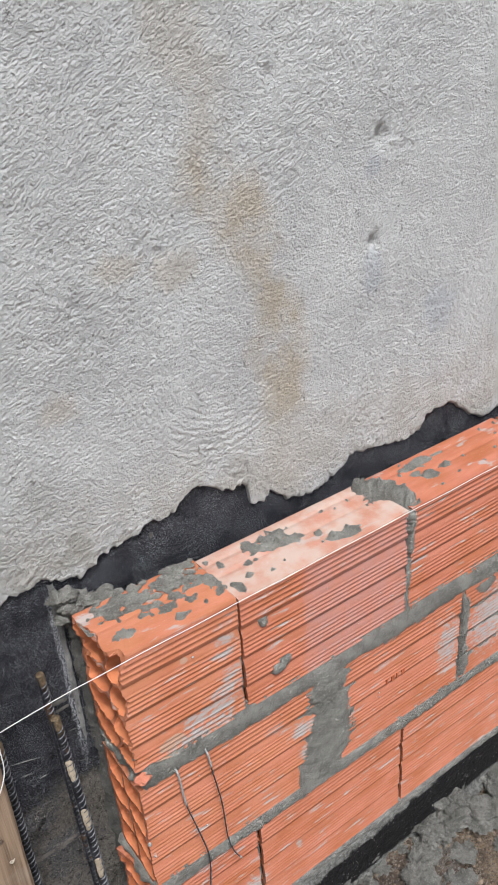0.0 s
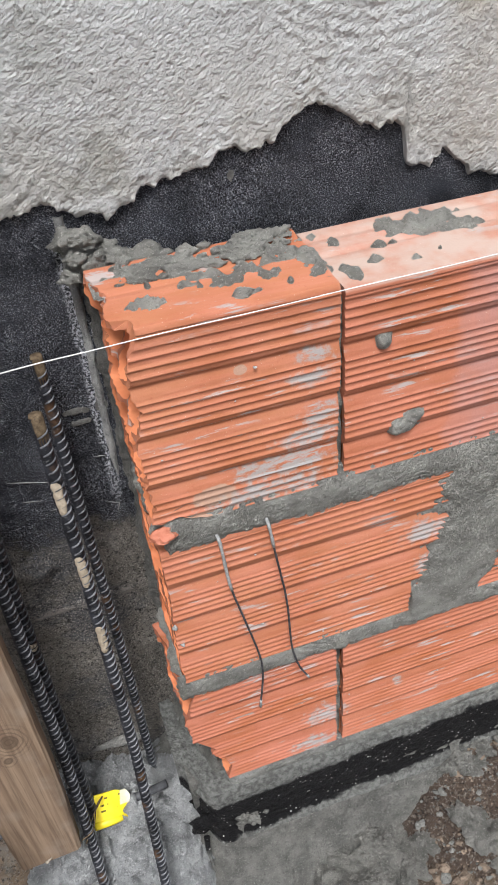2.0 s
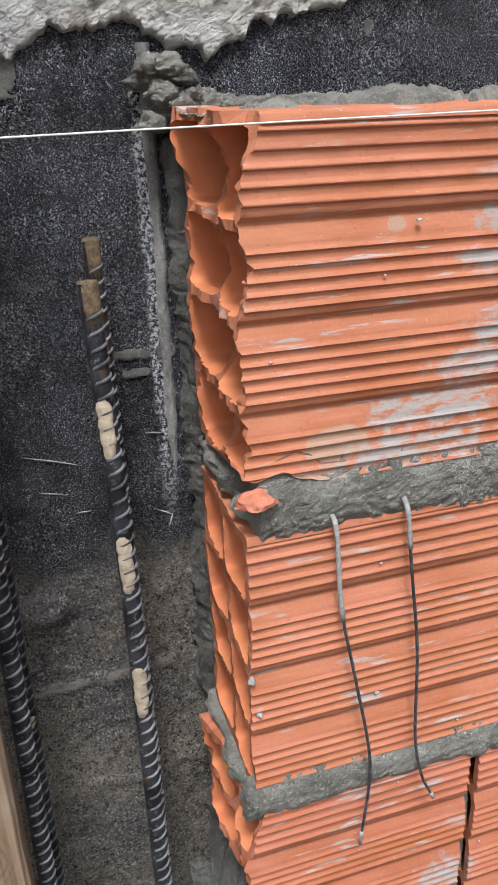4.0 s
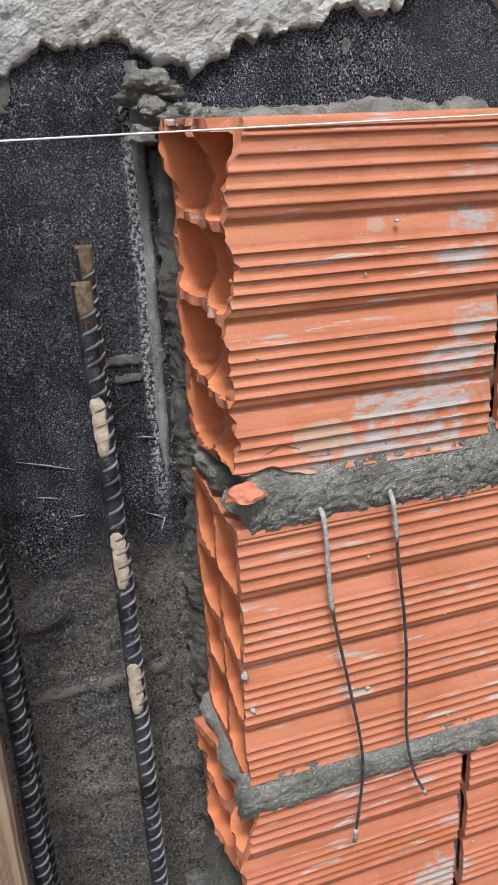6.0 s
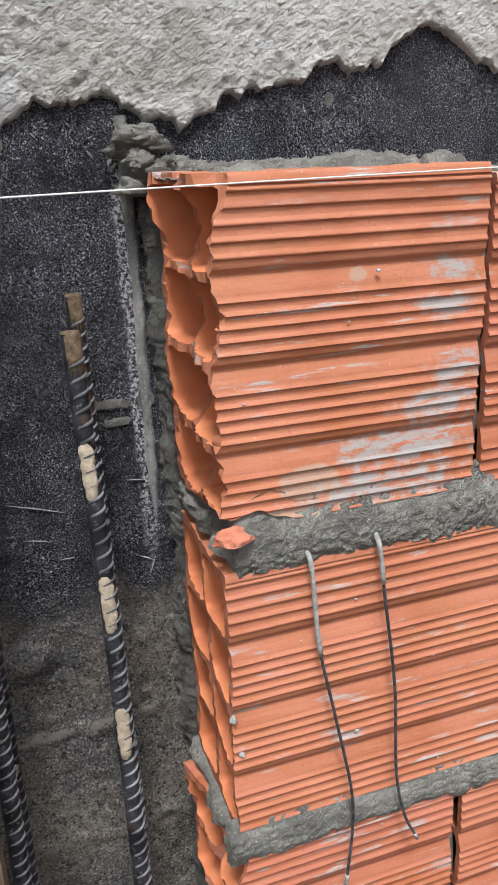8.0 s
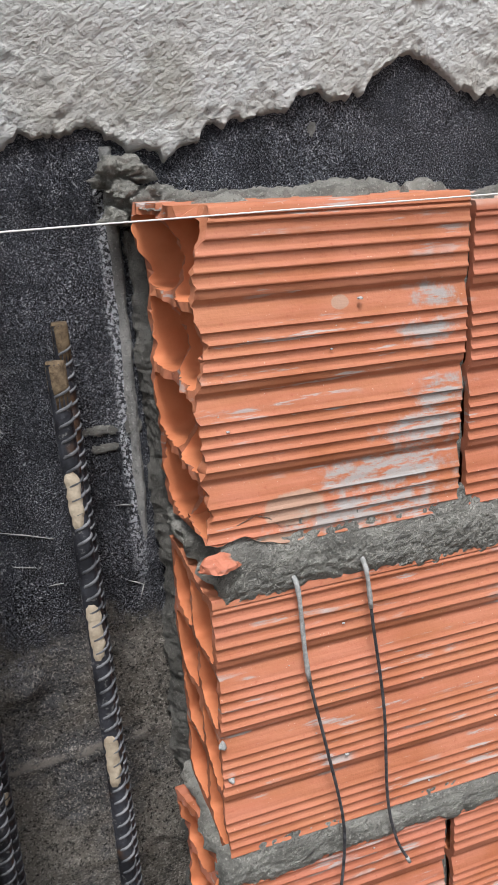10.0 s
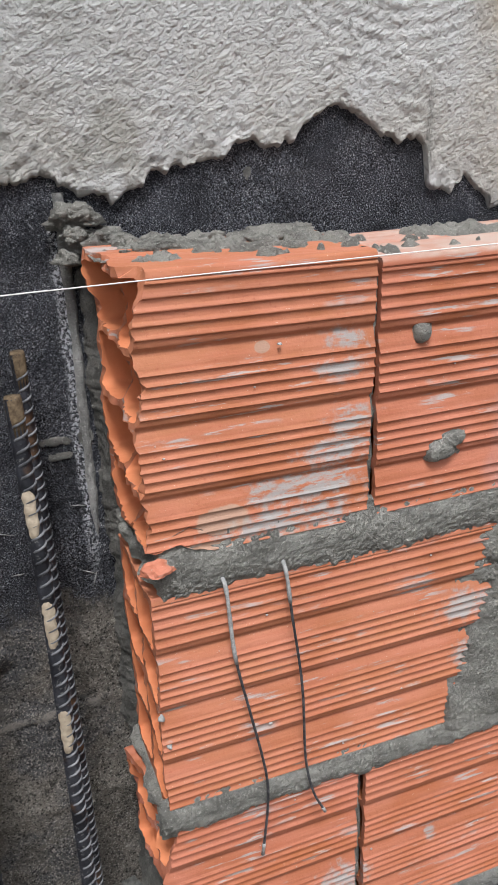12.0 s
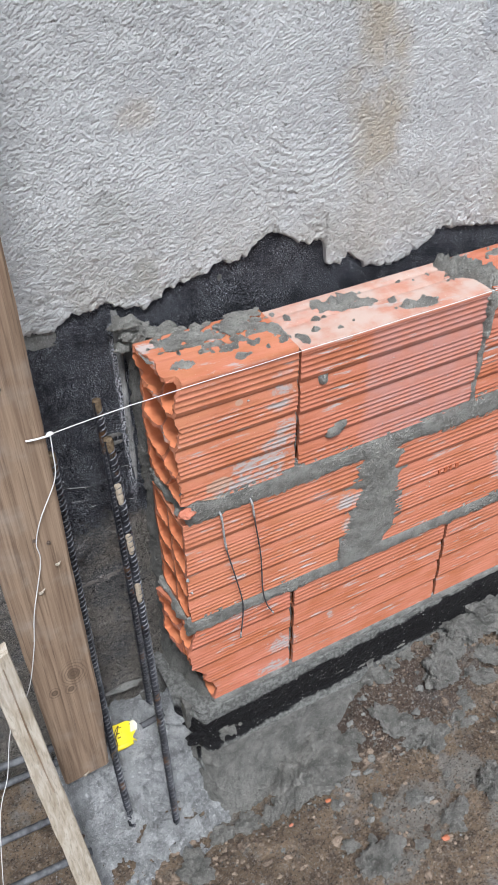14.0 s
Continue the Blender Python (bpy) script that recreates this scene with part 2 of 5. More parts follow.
def make_plaster():
    n = Nodes("old_render")
    a = n.mix(n.span(n.noise(6, 5, 0.6), 0.3, 0.7), (0.455, 0.455, 0.448), (0.550, 0.550, 0.541))
    a = n.mix(n.span(n.noise(45, 4), 0.4, 0.75, 0.0, 0.5), a, (0.600, 0.600, 0.590))
    # rusty run of water down the face
    mid = n.m("ADD", 0.256, n.m("MULTIPLY", n.span(n.z, 1.40, 0.95), 0.095))
    off = n.m("ABSOLUTE", n.m("ADD", n.m("SUBTRACT", n.x, mid), n.m("MULTIPLY", n.m("SUBTRACT", n.noise(11, 4), 0.5), 0.13)))
    run = n.m("MULTIPLY", n.span(off, 0.055, 0.012), n.span(n.noise(14, 4, 0.6), 0.33, 0.62))
    run = n.m("MULTIPLY", run, n.span(n.z, 0.86, 0.93, 0.35, 1.0))
    a = n.mix(n.m("MULTIPLY", run, n.span(n.z, 1.30, 1.18, 0.25, 0.60)), a, (0.375, 0.295, 0.185))
    ochre = n.spots([(0.215, 1.135, 0.045, 0.030), (0.150, 1.15, 0.05, 0.02), (0.06, 1.02, 0.04, 0.02), (0.26, 1.25, 0.03, 0.05)], 0.9, 26, 0.8)
    a = n.mix(n.m("MULTIPLY", ochre, 0.30), a, (0.36, 0.27, 0.16))
    blue = n.spots([(0.635, 0.985, 0.045, 0.045), (0.505, 1.065, 0.025, 0.04), (0.505, 1.195, 0.02, 0.02)], 0.9, 60, 0.6)
    a = n.mix(n.m("MULTIPLY", blue, 0.45), a, (0.36, 0.385, 0.42))
    low = n.m("MULTIPLY", n.span(n.z, 0.95, 0.83), n.span(n.noise(20, 5), 0.3, 0.6))
    a = n.mix(n.m("MULTIPLY", low, 0.60), a, (0.375, 0.355, 0.31))
    mould = n.m("MULTIPLY", n.spots([(0.045, 0.845, 0.03, 0.045), (0.02, 0.93, 0.05, 0.04)], 1.0, 40, 0.8), n.noise(200, 3))
    a = n.mix(n.m("MULTIPLY", mould, 0.6), a, (0.22, 0.22, 0.18))
    # dark specks, the coarser ones painting the shade in small pits
    a = n.mix(n.span(n.noise(260, 4, 0.7), 0.58, 0.68, 0.0, 0.65), a, (0.22, 0.21, 0.19))
    a = n.mix(n.span(n.noise(120, 3, 0.6), 0.66, 0.71, 0.0, 0.7), a, (0.20, 0.195, 0.185))
    # float marks: grain swept slantwise, and arcs of the trowel
    swirl = n.add("ShaderNodeVectorMath")
    swirl.operation = "DISTANCE"
    n.put(swirl.inputs[0], n.pos)
    swirl.inputs[1].default_value = (0.271, 0.118, 1.020)
    r = n.m("ADD", swirl.outputs["Value"], n.m("MULTIPLY", n.noise(22, 3), 0.030))
    rings = n.m("SINE", n.m("MULTIPLY", r, 760.0))
    where = n.m("MULTIPLY", n.m("MULTIPLY", n.span(r, 0.055, 0.075), n.span(r, 0.150, 0.125)), n.span(n.z, 1.02, 0.98))
    rings = n.m("MULTIPLY", rings, n.m("MULTIPLY", where, n.span(n.noise(24, 3), 0.30, 0.62)))
    turn = n.add("ShaderNodeVectorRotate")
    turn.rotation_type = "Y_AXIS"
    n.put(turn.inputs["Vector"], n.pos)
    turn.inputs["Angle"].default_value = radians(28)
    st = n.add("ShaderNodeVectorMath")
    st.operation = "MULTIPLY"
    n.put(st.inputs[0], turn.outputs[0])
    st.inputs[1].default_value = (0.55, 1.0, 1.2)
    swept = n.add("ShaderNodeTexNoise")
    n.put(swept.inputs["Vector"], st.outputs[0])
    swept.inputs["Scale"].default_value, swept.inputs["Detail"].default_value, swept.inputs["Roughness"].default_value = 300, 5, 0.6
    swept.inputs["Distortion"].default_value = 0.25
    pits = n.span(n.noise(130, 4, 0.65), 0.40, 0.28)
    h = n.m("ADD", n.m("MULTIPLY", swept.outputs[0], 0.55), n.m("MULTIPLY", rings, 0.04))
    h = n.m("SUBTRACT", h, n.m("MULTIPLY", pits, 0.18))
    h = n.m("SUBTRACT", h, n.m("MULTIPLY", n.cells(330, "SMOOTH_F1").outputs["Distance"], 0.22))
    h = n.m("ADD", h, n.m("MULTIPLY", n.noise(560, 4, 0.65), 0.30))
    return n.done(a, 0.95, n.bump(h, 0.0100, 1.0), spec=0.15)


def make_blackened():
    n = Nodes("bitumen_on_wall")
    tar = n.mix(n.span(n.noise(14, 5, 0.6), 0.35, 0.7), (0.0025, 0.0025, 0.004), (0.010, 0.011, 0.016))
    fade = n.m("MULTIPLY", n.span(n.noise(15, 7, 0.75), 0.50, 0.72), 0.7)
    tar = n.mix(fade, tar, (0.062, 0.067, 0.082))
    # grains of sand that show through the coat, their glints painted as pale specks
    wear = n.span(n.noise(26, 6, 0.75), 0.32, 0.62, 0.25, 1.0)
    for size, lo, hi, tone in ((900, 0.47, 0.58, (0.100, 0.104, 0.125)), (1250, 0.555, 0.60, (0.30, 0.31, 0.345)), (820, 0.61, 0.64, (0.62, 0.63, 0.66))):
        tar = n.mix(n.m("MULTIPLY", n.span(n.noise(size, 2, 0.6), lo, hi), wear), tar, tone)
    # white spatter down the edge of the coat
    edge = n.m("ABSOLUTE", n.m("SUBTRACT", n.x, n.m("ADD", 0.0070, n.m("MULTIPLY", n.m("SUBTRACT", n.noise(40, 3), 0.5), 0.012))))
    spat = n.m("MULTIPLY", n.span(edge, 0.0060, 0.0020), n.span(n.noise(380, 4, 0.75), 0.495, 0.53))
    spat = n.m("MULTIPLY", spat, n.m("MULTIPLY", n.span(n.z, 0.50, 0.58), n.span(n.z, 0.805, 0.785)))
    tar = n.mix(spat, tar, (0.72, 0.74, 0.78))
    scratch = n.m("MULTIPLY", n.span(n.noise(9, 6, 0.5, (1, 1, 9)), 0.655, 0.668), 0.10)
    tar = n.mix(scratch, tar, (0.3, 0.3, 0.3))
    # bare cement below the coat
    cement = n.mix(n.span(n.noise(18, 6, 0.65), 0.3, 0.7), (0.170, 0.153, 0.133), (0.350, 0.318, 0.275))
    cement = n.mix(n.span(n.noise(9, 6, 0.7), 0.48, 0.62, 0.0, 0.75), cement, (0.080, 0.087, 0.104))
    cement = n.mix(n.span(n.noise(520, 5, 0.75), 0.53, 0.58, 0.0, 0.9), cement, (0.50, 0.465, 0.415))
    cement = n.mix(n.span(n.noise(150, 8, 0.78), 0.52, 0.62, 0.0, 0.7), cement, (0.03, 0.03, 0.03))
    cement = n.mix(n.span(n.noise(430, 4, 0.7), 0.55, 0.61, 0.0, 0.85), cement, (0.016, 0.015, 0.014))
    line = n.m("ADD", n.z, n.m("MULTIPLY", n.m("SUBTRACT", n.noise(26, 7, 0.72), 0.5), 0.16))
    left = n.span(n.x, 0.06, 0.03)
    down = n.m("MULTIPLY", n.span(line, 0.515, 0.475), left)
    a = n.mix(down, tar, cement)
    joint = n.m("ABSOLUTE", n.m("SUBTRACT", n.z, n.m("ADD", 0.388, n.m("MULTIPLY", n.noise(28, 4), 0.012))))
    a = n.mix(n.m("MULTIPLY", n.m("MULTIPLY", n.span(joint, 0.006, 0.002), left), n.span(n.noise(60, 6, 0.75), 0.44, 0.58)), a, (0.34, 0.31, 0.275))
    rough = n.span(down, 0.0, 1.0, 0.6, 0.95)
    fine = n.bump(n.noise(650, 4, 0.75), 0.006, 1.0)
    return n.done(a, rough, n.bump(n.noise(260, 6, 0.8), 0.011, 1.0, fine), spec=0.10)


def make_tar(name):
    n = Nodes(name)
    a = n.mix(n.noise(60, 5), (0.003, 0.003, 0.004), (0.014, 0.013, 0.013))
    bits = n.span(n.cells(190).outputs["Distance"], 0.20, 0.13)
    a = n.mix(n.m("MULTIPLY", bits, n.span(n.noise(70, 3), 0.47, 0.55)), a, (0.62, 0.60, 0.56))
    # cement over its upper and lower margins, in a wandering line
    wob = n.m("MULTIPLY", n.m("SUBTRACT", n.noise(45, 6, 0.7), 0.5), 0.022)
    up = n.m("ADD", n.m("ADD", 0.146, n.m("MULTIPLY", n.x, 0.05)), wob)
    low = n.m("ADD", n.m("ADD", 0.090, n.m("MULTIPLY", n.x, 0.035)), wob)
    cover = n.m("MAXIMUM", n.span(n.m("SUBTRACT", n.z, up), -0.001, 0.003), n.span(n.m("SUBTRACT", low, n.z), -0.001, 0.003))
    grey = n.mix(n.span(n.noise(160, 5, 0.7), 0.35, 0.65), (0.085, 0.085, 0.078), (0.19, 0.19, 0.178))
    a = n.mix(cover, a, grey)
    return n.done(a, n.span(cover, 0, 1, 0.42, 0.9), n.bump(n.noise(260, 6, 0.7), 0.006, 1.0), spec=0.18)


def make_soil():
    n = Nodes("trodden_soil")
    a = n.mix(n.span(n.noise(7, 6, 0.6), 0.3, 0.7), (0.135, 0.094, 0.060), (0.270, 0.198, 0.132))
    a = n.mix(n.span(n.noise(45, 6, 0.7), 0.45, 0.66, 0.0, 0.75), a, (0.050, 0.036, 0.027))
    a = n.mix(n.span(n.noise(6.5, 6, 0.65, (1, 1, 0.2)), 0.54, 0.62, 0.0, 0.85), a, (0.235, 0.222, 0.200))
    for cx, cy, rx, ry in ((0.285, -0.228, 0.060, 0.045), (0.39, -0.215, 0.05, 0.03), (0.215, -0.285, 0.04, 0.02), (0.44, -0.30, 0.08, 0.03)):
        dx, dy = n.m("DIVIDE", n.m("SUBTRACT", n.x, cx), rx), n.m("DIVIDE", n.m("SUBTRACT", n.y, cy), ry)
        far = n.m("SQRT", n.m("ADD", n.m("MULTIPLY", dx, dx), n.m("MULTIPLY", dy, dy)))
        a = n.mix(n.m("MULTIPLY", n.span(n.m("ADD", far, n.m("MULTIPLY", n.m("SUBTRACT", n.noise(45, 6, 0.7), 0.5), 1.6)), 1.05, 0.75), 0.85), a, (0.235, 0.224, 0.198))
    dx, dy = n.m("DIVIDE", n.m("SUBTRACT", n.x, 0.36), 0.20), n.m("DIVIDE", n.m("SUBTRACT", n.y, -0.075), 0.075)
    damp = n.m("ADD", n.m("SQRT", n.m("ADD", n.m("MULTIPLY", dx, dx), n.m("MULTIPLY", dy, dy))), n.m("MULTIPLY", n.m("SUBTRACT", n.noise(30, 6, 0.7), 0.5), 1.2))
    a = n.mix(n.span(damp, 1.1, 0.6, 0.0, 0.8), a, (0.062, 0.041, 0.032))
    peb = n.cells(150)
    keep = n.m("MULTIPLY", n.span(peb.outputs["Distance"], 0.40, 0.26), n.span(n.noise(70, 3), 0.46, 0.58))
    a = n.mix(n.m("MULTIPLY", keep, 0.7), a, (0.22, 0.185, 0.15))
    a = n.mix(n.span(n.noise(300, 5, 0.7), 0.54, 0.63, 0.0, 0.8), a, (0.31, 0.275, 0.235))
    a = n.mix(n.span(n.noise(240, 5, 0.7), 0.54, 0.63, 0.0, 0.85), a, (0.016, 0.011, 0.008))
    fine = n.bump(n.noise(330, 5, 0.75), 0.005, 1.0)
    return n.done(a, 0.8, n.bump(n.noise(90, 7, 0.75), 0.018, 1.0, fine), spec=0.35)


def make_crumb(name, dark, light):
    n = Nodes(name)
    own = n.t.nodes.new("ShaderNodeNewGeometry").outputs["Random Per Island"]
    a = n.mix(own, dark, light)
    a = n.mix(n.span(n.noise(420, 4, 0.7), 0.5, 0.66, 0.0, 0.6), a, tuple(c * 0.5 for c in dark))
    return n.done(a, 0.85, n.bump(n.noise(420, 4, 0.7), 0.003, 0.8), spec=0.3)


def make_wood(name, dark, light, stretch, grey=0.4, knots=()):
    n = Nodes(name)
    g = n.noise(170, 5, 0.6, stretch, 0.5)
    a = n.mix(n.span(g, 0.3, 0.7), dark, light)
    a = n.mix(n.span(n.noise(420, 4, 0.65, stretch), 0.52, 0.64, 0.0, 0.4), a, tuple(c * 0.5 for c in dark))
    a = n.mix(n.span(n.noise(14, 4), 0.5, 0.75, 0.0, grey), a, (0.36, 0.33, 0.29))
    for kx, kz, kr in knots:
        dx, dz = n.m("SUBTRACT", n.x, kx), n.m("MULTIPLY", n.m("SUBTRACT", n.z, kz), 0.75)
        d = n.m("SQRT", n.m("ADD", n.m("MULTIPLY", dx, dx), n.m("MULTIPLY", dz, dz)))
        ring = n.m("SINE", n.m("MULTIPLY", n.m("ADD", d, n.m("MULTIPLY", n.noise(80, 2), 0.004)), 1500.0))
        a = n.mix(n.m("MULTIPLY", n.span(d, kr * 2.4, kr), n.span(ring, -0.2, 1.0, 0.0, 0.45)), a, tuple(c * 0.45 for c in dark))
        a = n.mix(n.span(d, kr, kr * 0.5, 0.0, 0.6), a, tuple(c * 0.4 for c in dark))
    return n.done(a, 0.78, n.bump(g, 0.0016, 0.7), spec=0.25)


def make_steel():
    n = Nodes("reinforcing_steel")
    a = n.mix(n.span(n.noise(60, 5, 0.65), 0.35, 0.7), (0.014, 0.015, 0.019), (0.055, 0.058, 0.070))
    a = n.mix(n.span(n.noise(28, 4), 0.60, 0.72, 0.0, 0.7), a, (0.16, 0.085, 0.040))
    a = n.mix(n.span(n.noise(320, 3), 0.58, 0.70, 0.0, 0.6), a, (0.22, 0.22, 0.215))
    return n.done(a, 0.48, n.bump(n.noise(500, 3), 0.0006, 0.6), metal=0.55, spec=0.5)


def make_plain(name, a, b, scale, rough=0.8, bump=0.001, metal=0.0, spec=0.3):
    n = Nodes(name)
    return n.done(n.mix(n.span(n.noise(scale, 5, 0.6), 0.3, 0.7), a, b), rough, n.bump(n.noise(scale * 5, 4), bump, 0.6), metal, spec)


BRICK = make_brick()
# cell clay: fresher orange than the face, lightened further for bounced light
CORE = make_plain("bounce_lit_cell_clay", (0.50, 0.162, 0.070), (0.58, 0.208, 0.095), 45, 0.8, 0.0006)
MORTAR = make_mortar("fresh_mortar", (0.285, 0.278, 0.252))
OLD_MORTAR = make_mortar("old_mortar", (0.26, 0.255, 0.235), 0.95)
# mortar darkened in colour for the slot's shade; also draws the crack
DARK_MORTAR = make_mortar("shaded_mortar", (0.150, 0.145, 0.132), 0.8)
CONCRETE = make_mortar("footing_concrete", (0.195, 0.190, 0.172), 0.8)
CLOD = make_mortar("dropped_mortar", (0.212, 0.206, 0.186), 0.9)
SLURRY = make_mortar("cement_slurry", (0.365, 0.370, 0.368), 0.85)
SEAM = make_mortar("seam_mortar", (0.40, 0.395, 0.38), 0.9)
PLASTER = make_plaster()
BLACK = make_blackened()
TAR = make_tar("bitumen_band")
SOIL = make_soil()
SOIL_BIT = make_crumb("soil_crumb", (0.055, 0.039, 0.028), (0.240, 0.185, 0.138))
GREY_BIT = make_crumb("mortar_crumb", (0.085, 0.083, 0.075), (0.190, 0.186, 0.170))
BOARD = make_wood("weathered_pine", (0.150, 0.100, 0.066), (0.285, 0.205, 0.140), (1, 1, 0.018), 0.4,
                  ((-0.174, 0.370, 0.0055), (-0.153, 0.365, 0.005), (-0.145, 0.394, 0.011)))
LATH = make_wood("sawn_lath", (0.27, 0.225, 0.165), (0.42, 0.375, 0.31), (1, 1, 0.04), 0.5)
STEEL = make_steel()
RIB = make_plain("rubbed_rib", (0.028, 0.029, 0.033), (0.14, 0.142, 0.150), 60, 0.6, 0.0004, 0.1, 0.35)
RUST = make_plain("rusty_cut_end", (0.055, 0.036, 0.020), (0.160, 0.118, 0.072), 200, 0.85)
SPLASH = make_plain("dried_paint", (0.24, 0.195, 0.140), (0.36, 0.305, 0.23), 160, 0.7)
WIRE = make_plain("annealed_wire", (0.035, 0.037, 0.042), (0.11, 0.115, 0.125), 220, 0.5, 0.0004, 0.5)
WIRE_CEMENT = make_plain("cement_coat", (0.21, 0.21, 0.205), (0.36, 0.36, 0.35), 300, 0.9)
STRING = make_plain("nylon_string", (0.55, 0.54, 0.52), (0.68, 0.67, 0.65), 600, 0.6, 0.0003)
YELLOW = make_plain("yellow_plastic", (0.72, 0.55, 0.010), (0.80, 0.66, 0.03), 60, 0.45, 0.0005, 0, 0.5)
CREAM = make_plain("scuffed_plastic", (0.55, 0.52, 0.36), (0.70, 0.68, 0.55), 90, 0.6)
INK = make_plain("dull_ink", (0.10, 0.08, 0.02), (0.20, 0.16, 0.03), 300, 0.7)
STAMP = make_plain("fired_stamp", (0.30, 0.085, 0.035), (0.40, 0.11, 0.05), 300, 0.8)
NAIL = make_plain("nail_steel", (0.10, 0.07, 0.05), (0.22, 0.18, 0.15), 300, 0.5, 0.0003, 0.6)

# ---- ground: one sheet to the horizon, finest near the footing ----
def steps_out(lo, hi, fine, reach):
    mid = list(np.arange(lo, hi + fine / 2, fine))
    far, d = [], fine
    while not far or far[-1] < reach:
        d *= 1.35
        far.append((far[-1] if far else 0) + d)
    return np.array([lo - f for f in reversed(far)] + mid + [hi + f for f in far])


gx, gy = steps_out(-0.42, 0.95, 0.004, 600.0), steps_out(-0.45, 0.14, 0.004, 600.0)
X, Y = np.meshgrid(gx, gy, indexing="ij")
near = smooth(3.0, 0.6, np.hypot(X - 0.3, Y + 0.2))
Z = 0.012 * fbm(X * 5, Y * 5, 3, 3) + near * (0.009 * fbm(X * 28, Y * 28, 4, 5) + 0.008 * np.abs(fbm(X * 60, Y * 60, 4, 8)))
Z += (0.020 + 0.065 * smooth(0.18, 0.36, X)) * smooth(0.10, 0.30, X) * smooth(-0.17, -0.015, Y)            # spoil heaped along the footing
Z -= 0.018 * smooth(-0.02, -0.09, Y) * smooth(-0.17, -0.10, Y) * smooth(0.30, 0.05, X)
Z = np.where(Y > WALL_Y + 0.05, Z - 0.05, Z)
ground = solid("ground", np.stack([X, Y, Z], -1).reshape(-1, 3), grid_faces(len(gx), len(gy)), SOIL, shade=True)
tagged(ground, "trodden brown building-site soil with splashed cement", "ground", kind="structure")


def ground_z(x, y):
    return float(Z[np.abs(gx - x).argmin(), np.abs(gy - y).argmin()])


# ---- the old wall: block core, bitumen coat, torn render above ----
def box(x0, x1, y0, y1, z0, z1):
    v = [(x, y, z) for x in (x0, x1) for y in (y0, y1) for z in (z0, z1)]
    return v, [(0, 1, 3, 2), (4, 6, 7, 5), (0, 4, 5, 1), (2, 3, 7, 6), (0, 2, 6, 4), (1, 5, 7, 3)]


wx, wz = np.concatenate([np.arange(-0.62, -0.22, 0.01), np.arange(-0.22, 0.08, 0.003), np.arange(0.08, 1.62, 0.01)]), np.arange(-0.10, 0.95, 0.003)
X, Zw = np.meshgrid(wx, wz, indexing="ij")
cem = smooth(0.52, 0.47, Zw + 0.03 * fbm(X * 20, Zw * 20, 3, 2)) * smooth(0.05, 0.02, X)
Yw = WALL_Y + 0.0012 * fbm(X * 12, Zw * 12, 3, 21) + cem * (0.0035 + 0.0010 * fbm(X * 26, Zw * 26, 4, 31) + 0.0022 * fbm(X * 150, Zw * 150, 3, 33))
Yw -= cem * 0.0015 * smooth(0.007, 0.003, np.abs(Zw - 0.394 - 0.010 * fbm(X * 20, 0 * X, 4, 4)))
Yw -= cem * 0.012 * smooth(0.020, 0.0, np.hypot((X + 0.085) * 0.6, Zw - 0.462) + 0.012 * fbm(X * 60, Zw * 60, 3, 9))
Yw -= cem * 0.004 * smooth(0.016, 0.0, np.abs(Zw - 0.285 + 0.02 * fbm(X * 25, 0 * X, 3, 6))) * (0.5 + fbm(X * 40, Zw * 60, 3, 8))
wall_old = solid("wall_old", np.stack([X, Yw, Zw], -1).reshape(-1, 3), grid_faces(len(wx), len(wz))[:, ::-1], BLACK, shade=True)
wall_old.data.set_sharp_from_angle(angle=radians(25))
tagged(wall_old, "old block wall coated black with bitumen, bare cement low down", "wall", kind="structure")
v, f = box(-9.0, 12.0, WALL_Y + 0.012, WALL_Y + 0.20, -0.3, 3.2)
core = solid("wall_core", v, f, OLD_MORTAR, wall_old)
v, f = join([box(-9.0, -0.615, WALL_Y - 0.004, WALL_Y + 0.010, -0.1, 0.90), box(1.612, 12.0, WALL_Y - 0.004, WALL_Y + 0.010, -0.1, 0.90)])
solid("coat", v, f, BLACK, wall_old)

# lower edge of the render: broad bites, then ragged noise
EDGE_X = [-0.60, -0.20, -0.089, -0.065, -0.037, 0.003, 0.024, 0.05, 0.068, 0.075, 0.128, 0.137, 0.18, 0.197, 0.214, 0.247, 0.266, 0.280, 0.288, 0.292, 0.314,
          0.327, 0.341, 0.352, 0.415, 0.468, 0.51, 0.555, 0.606, 0.618, 0.672, 0.72, 0.753, 0.79, 0.90, 1.10, 1.60]
EDGE_Z = [0.80, 0.81, 0.811, 0.805, 0.820, 0.825, 0.813, 0.806, 0.812, 0.822, 0.827, 0.837, 0.838, 0.850, 0.863, 0.842, 0.834, 0.840, 0.828, 0.803, 0.793,
          0.803, 0.797, 0.779, 0.773, 0.804, 0.801, 0.789, 0.793, 0.817, 0.820, 0.781, 0.764, 0.775, 0.79, 0.77, 0.78]
px = np.concatenate([np.arange(-0.60, -0.16, 0.004), np.arange(-0.16, 0.95, 0.0015), np.arange(0.95, 1.60, 0.004)])
edge = np.interp(px, EDGE_X, EDGE_Z) + 0.0052 * fbm(px * 80, 0 * px, 5, 41) + 0.0040 * fbm(px * 230, 0 * px, 2, 43)
rise = np.concatenate([[0, 0.0001, 0.0006, 0.0018, 0.0036], np.arange(0.007, 0.13, 0.002), np.arange(0.1322, 0.62, 0.0022)])
X, S = np.meshgrid(px, rise, indexing="ij")
Zp = edge[:, None] + S + smooth(0.0, 0.16, S) * (1.42 - 0.62 - edge[:, None])
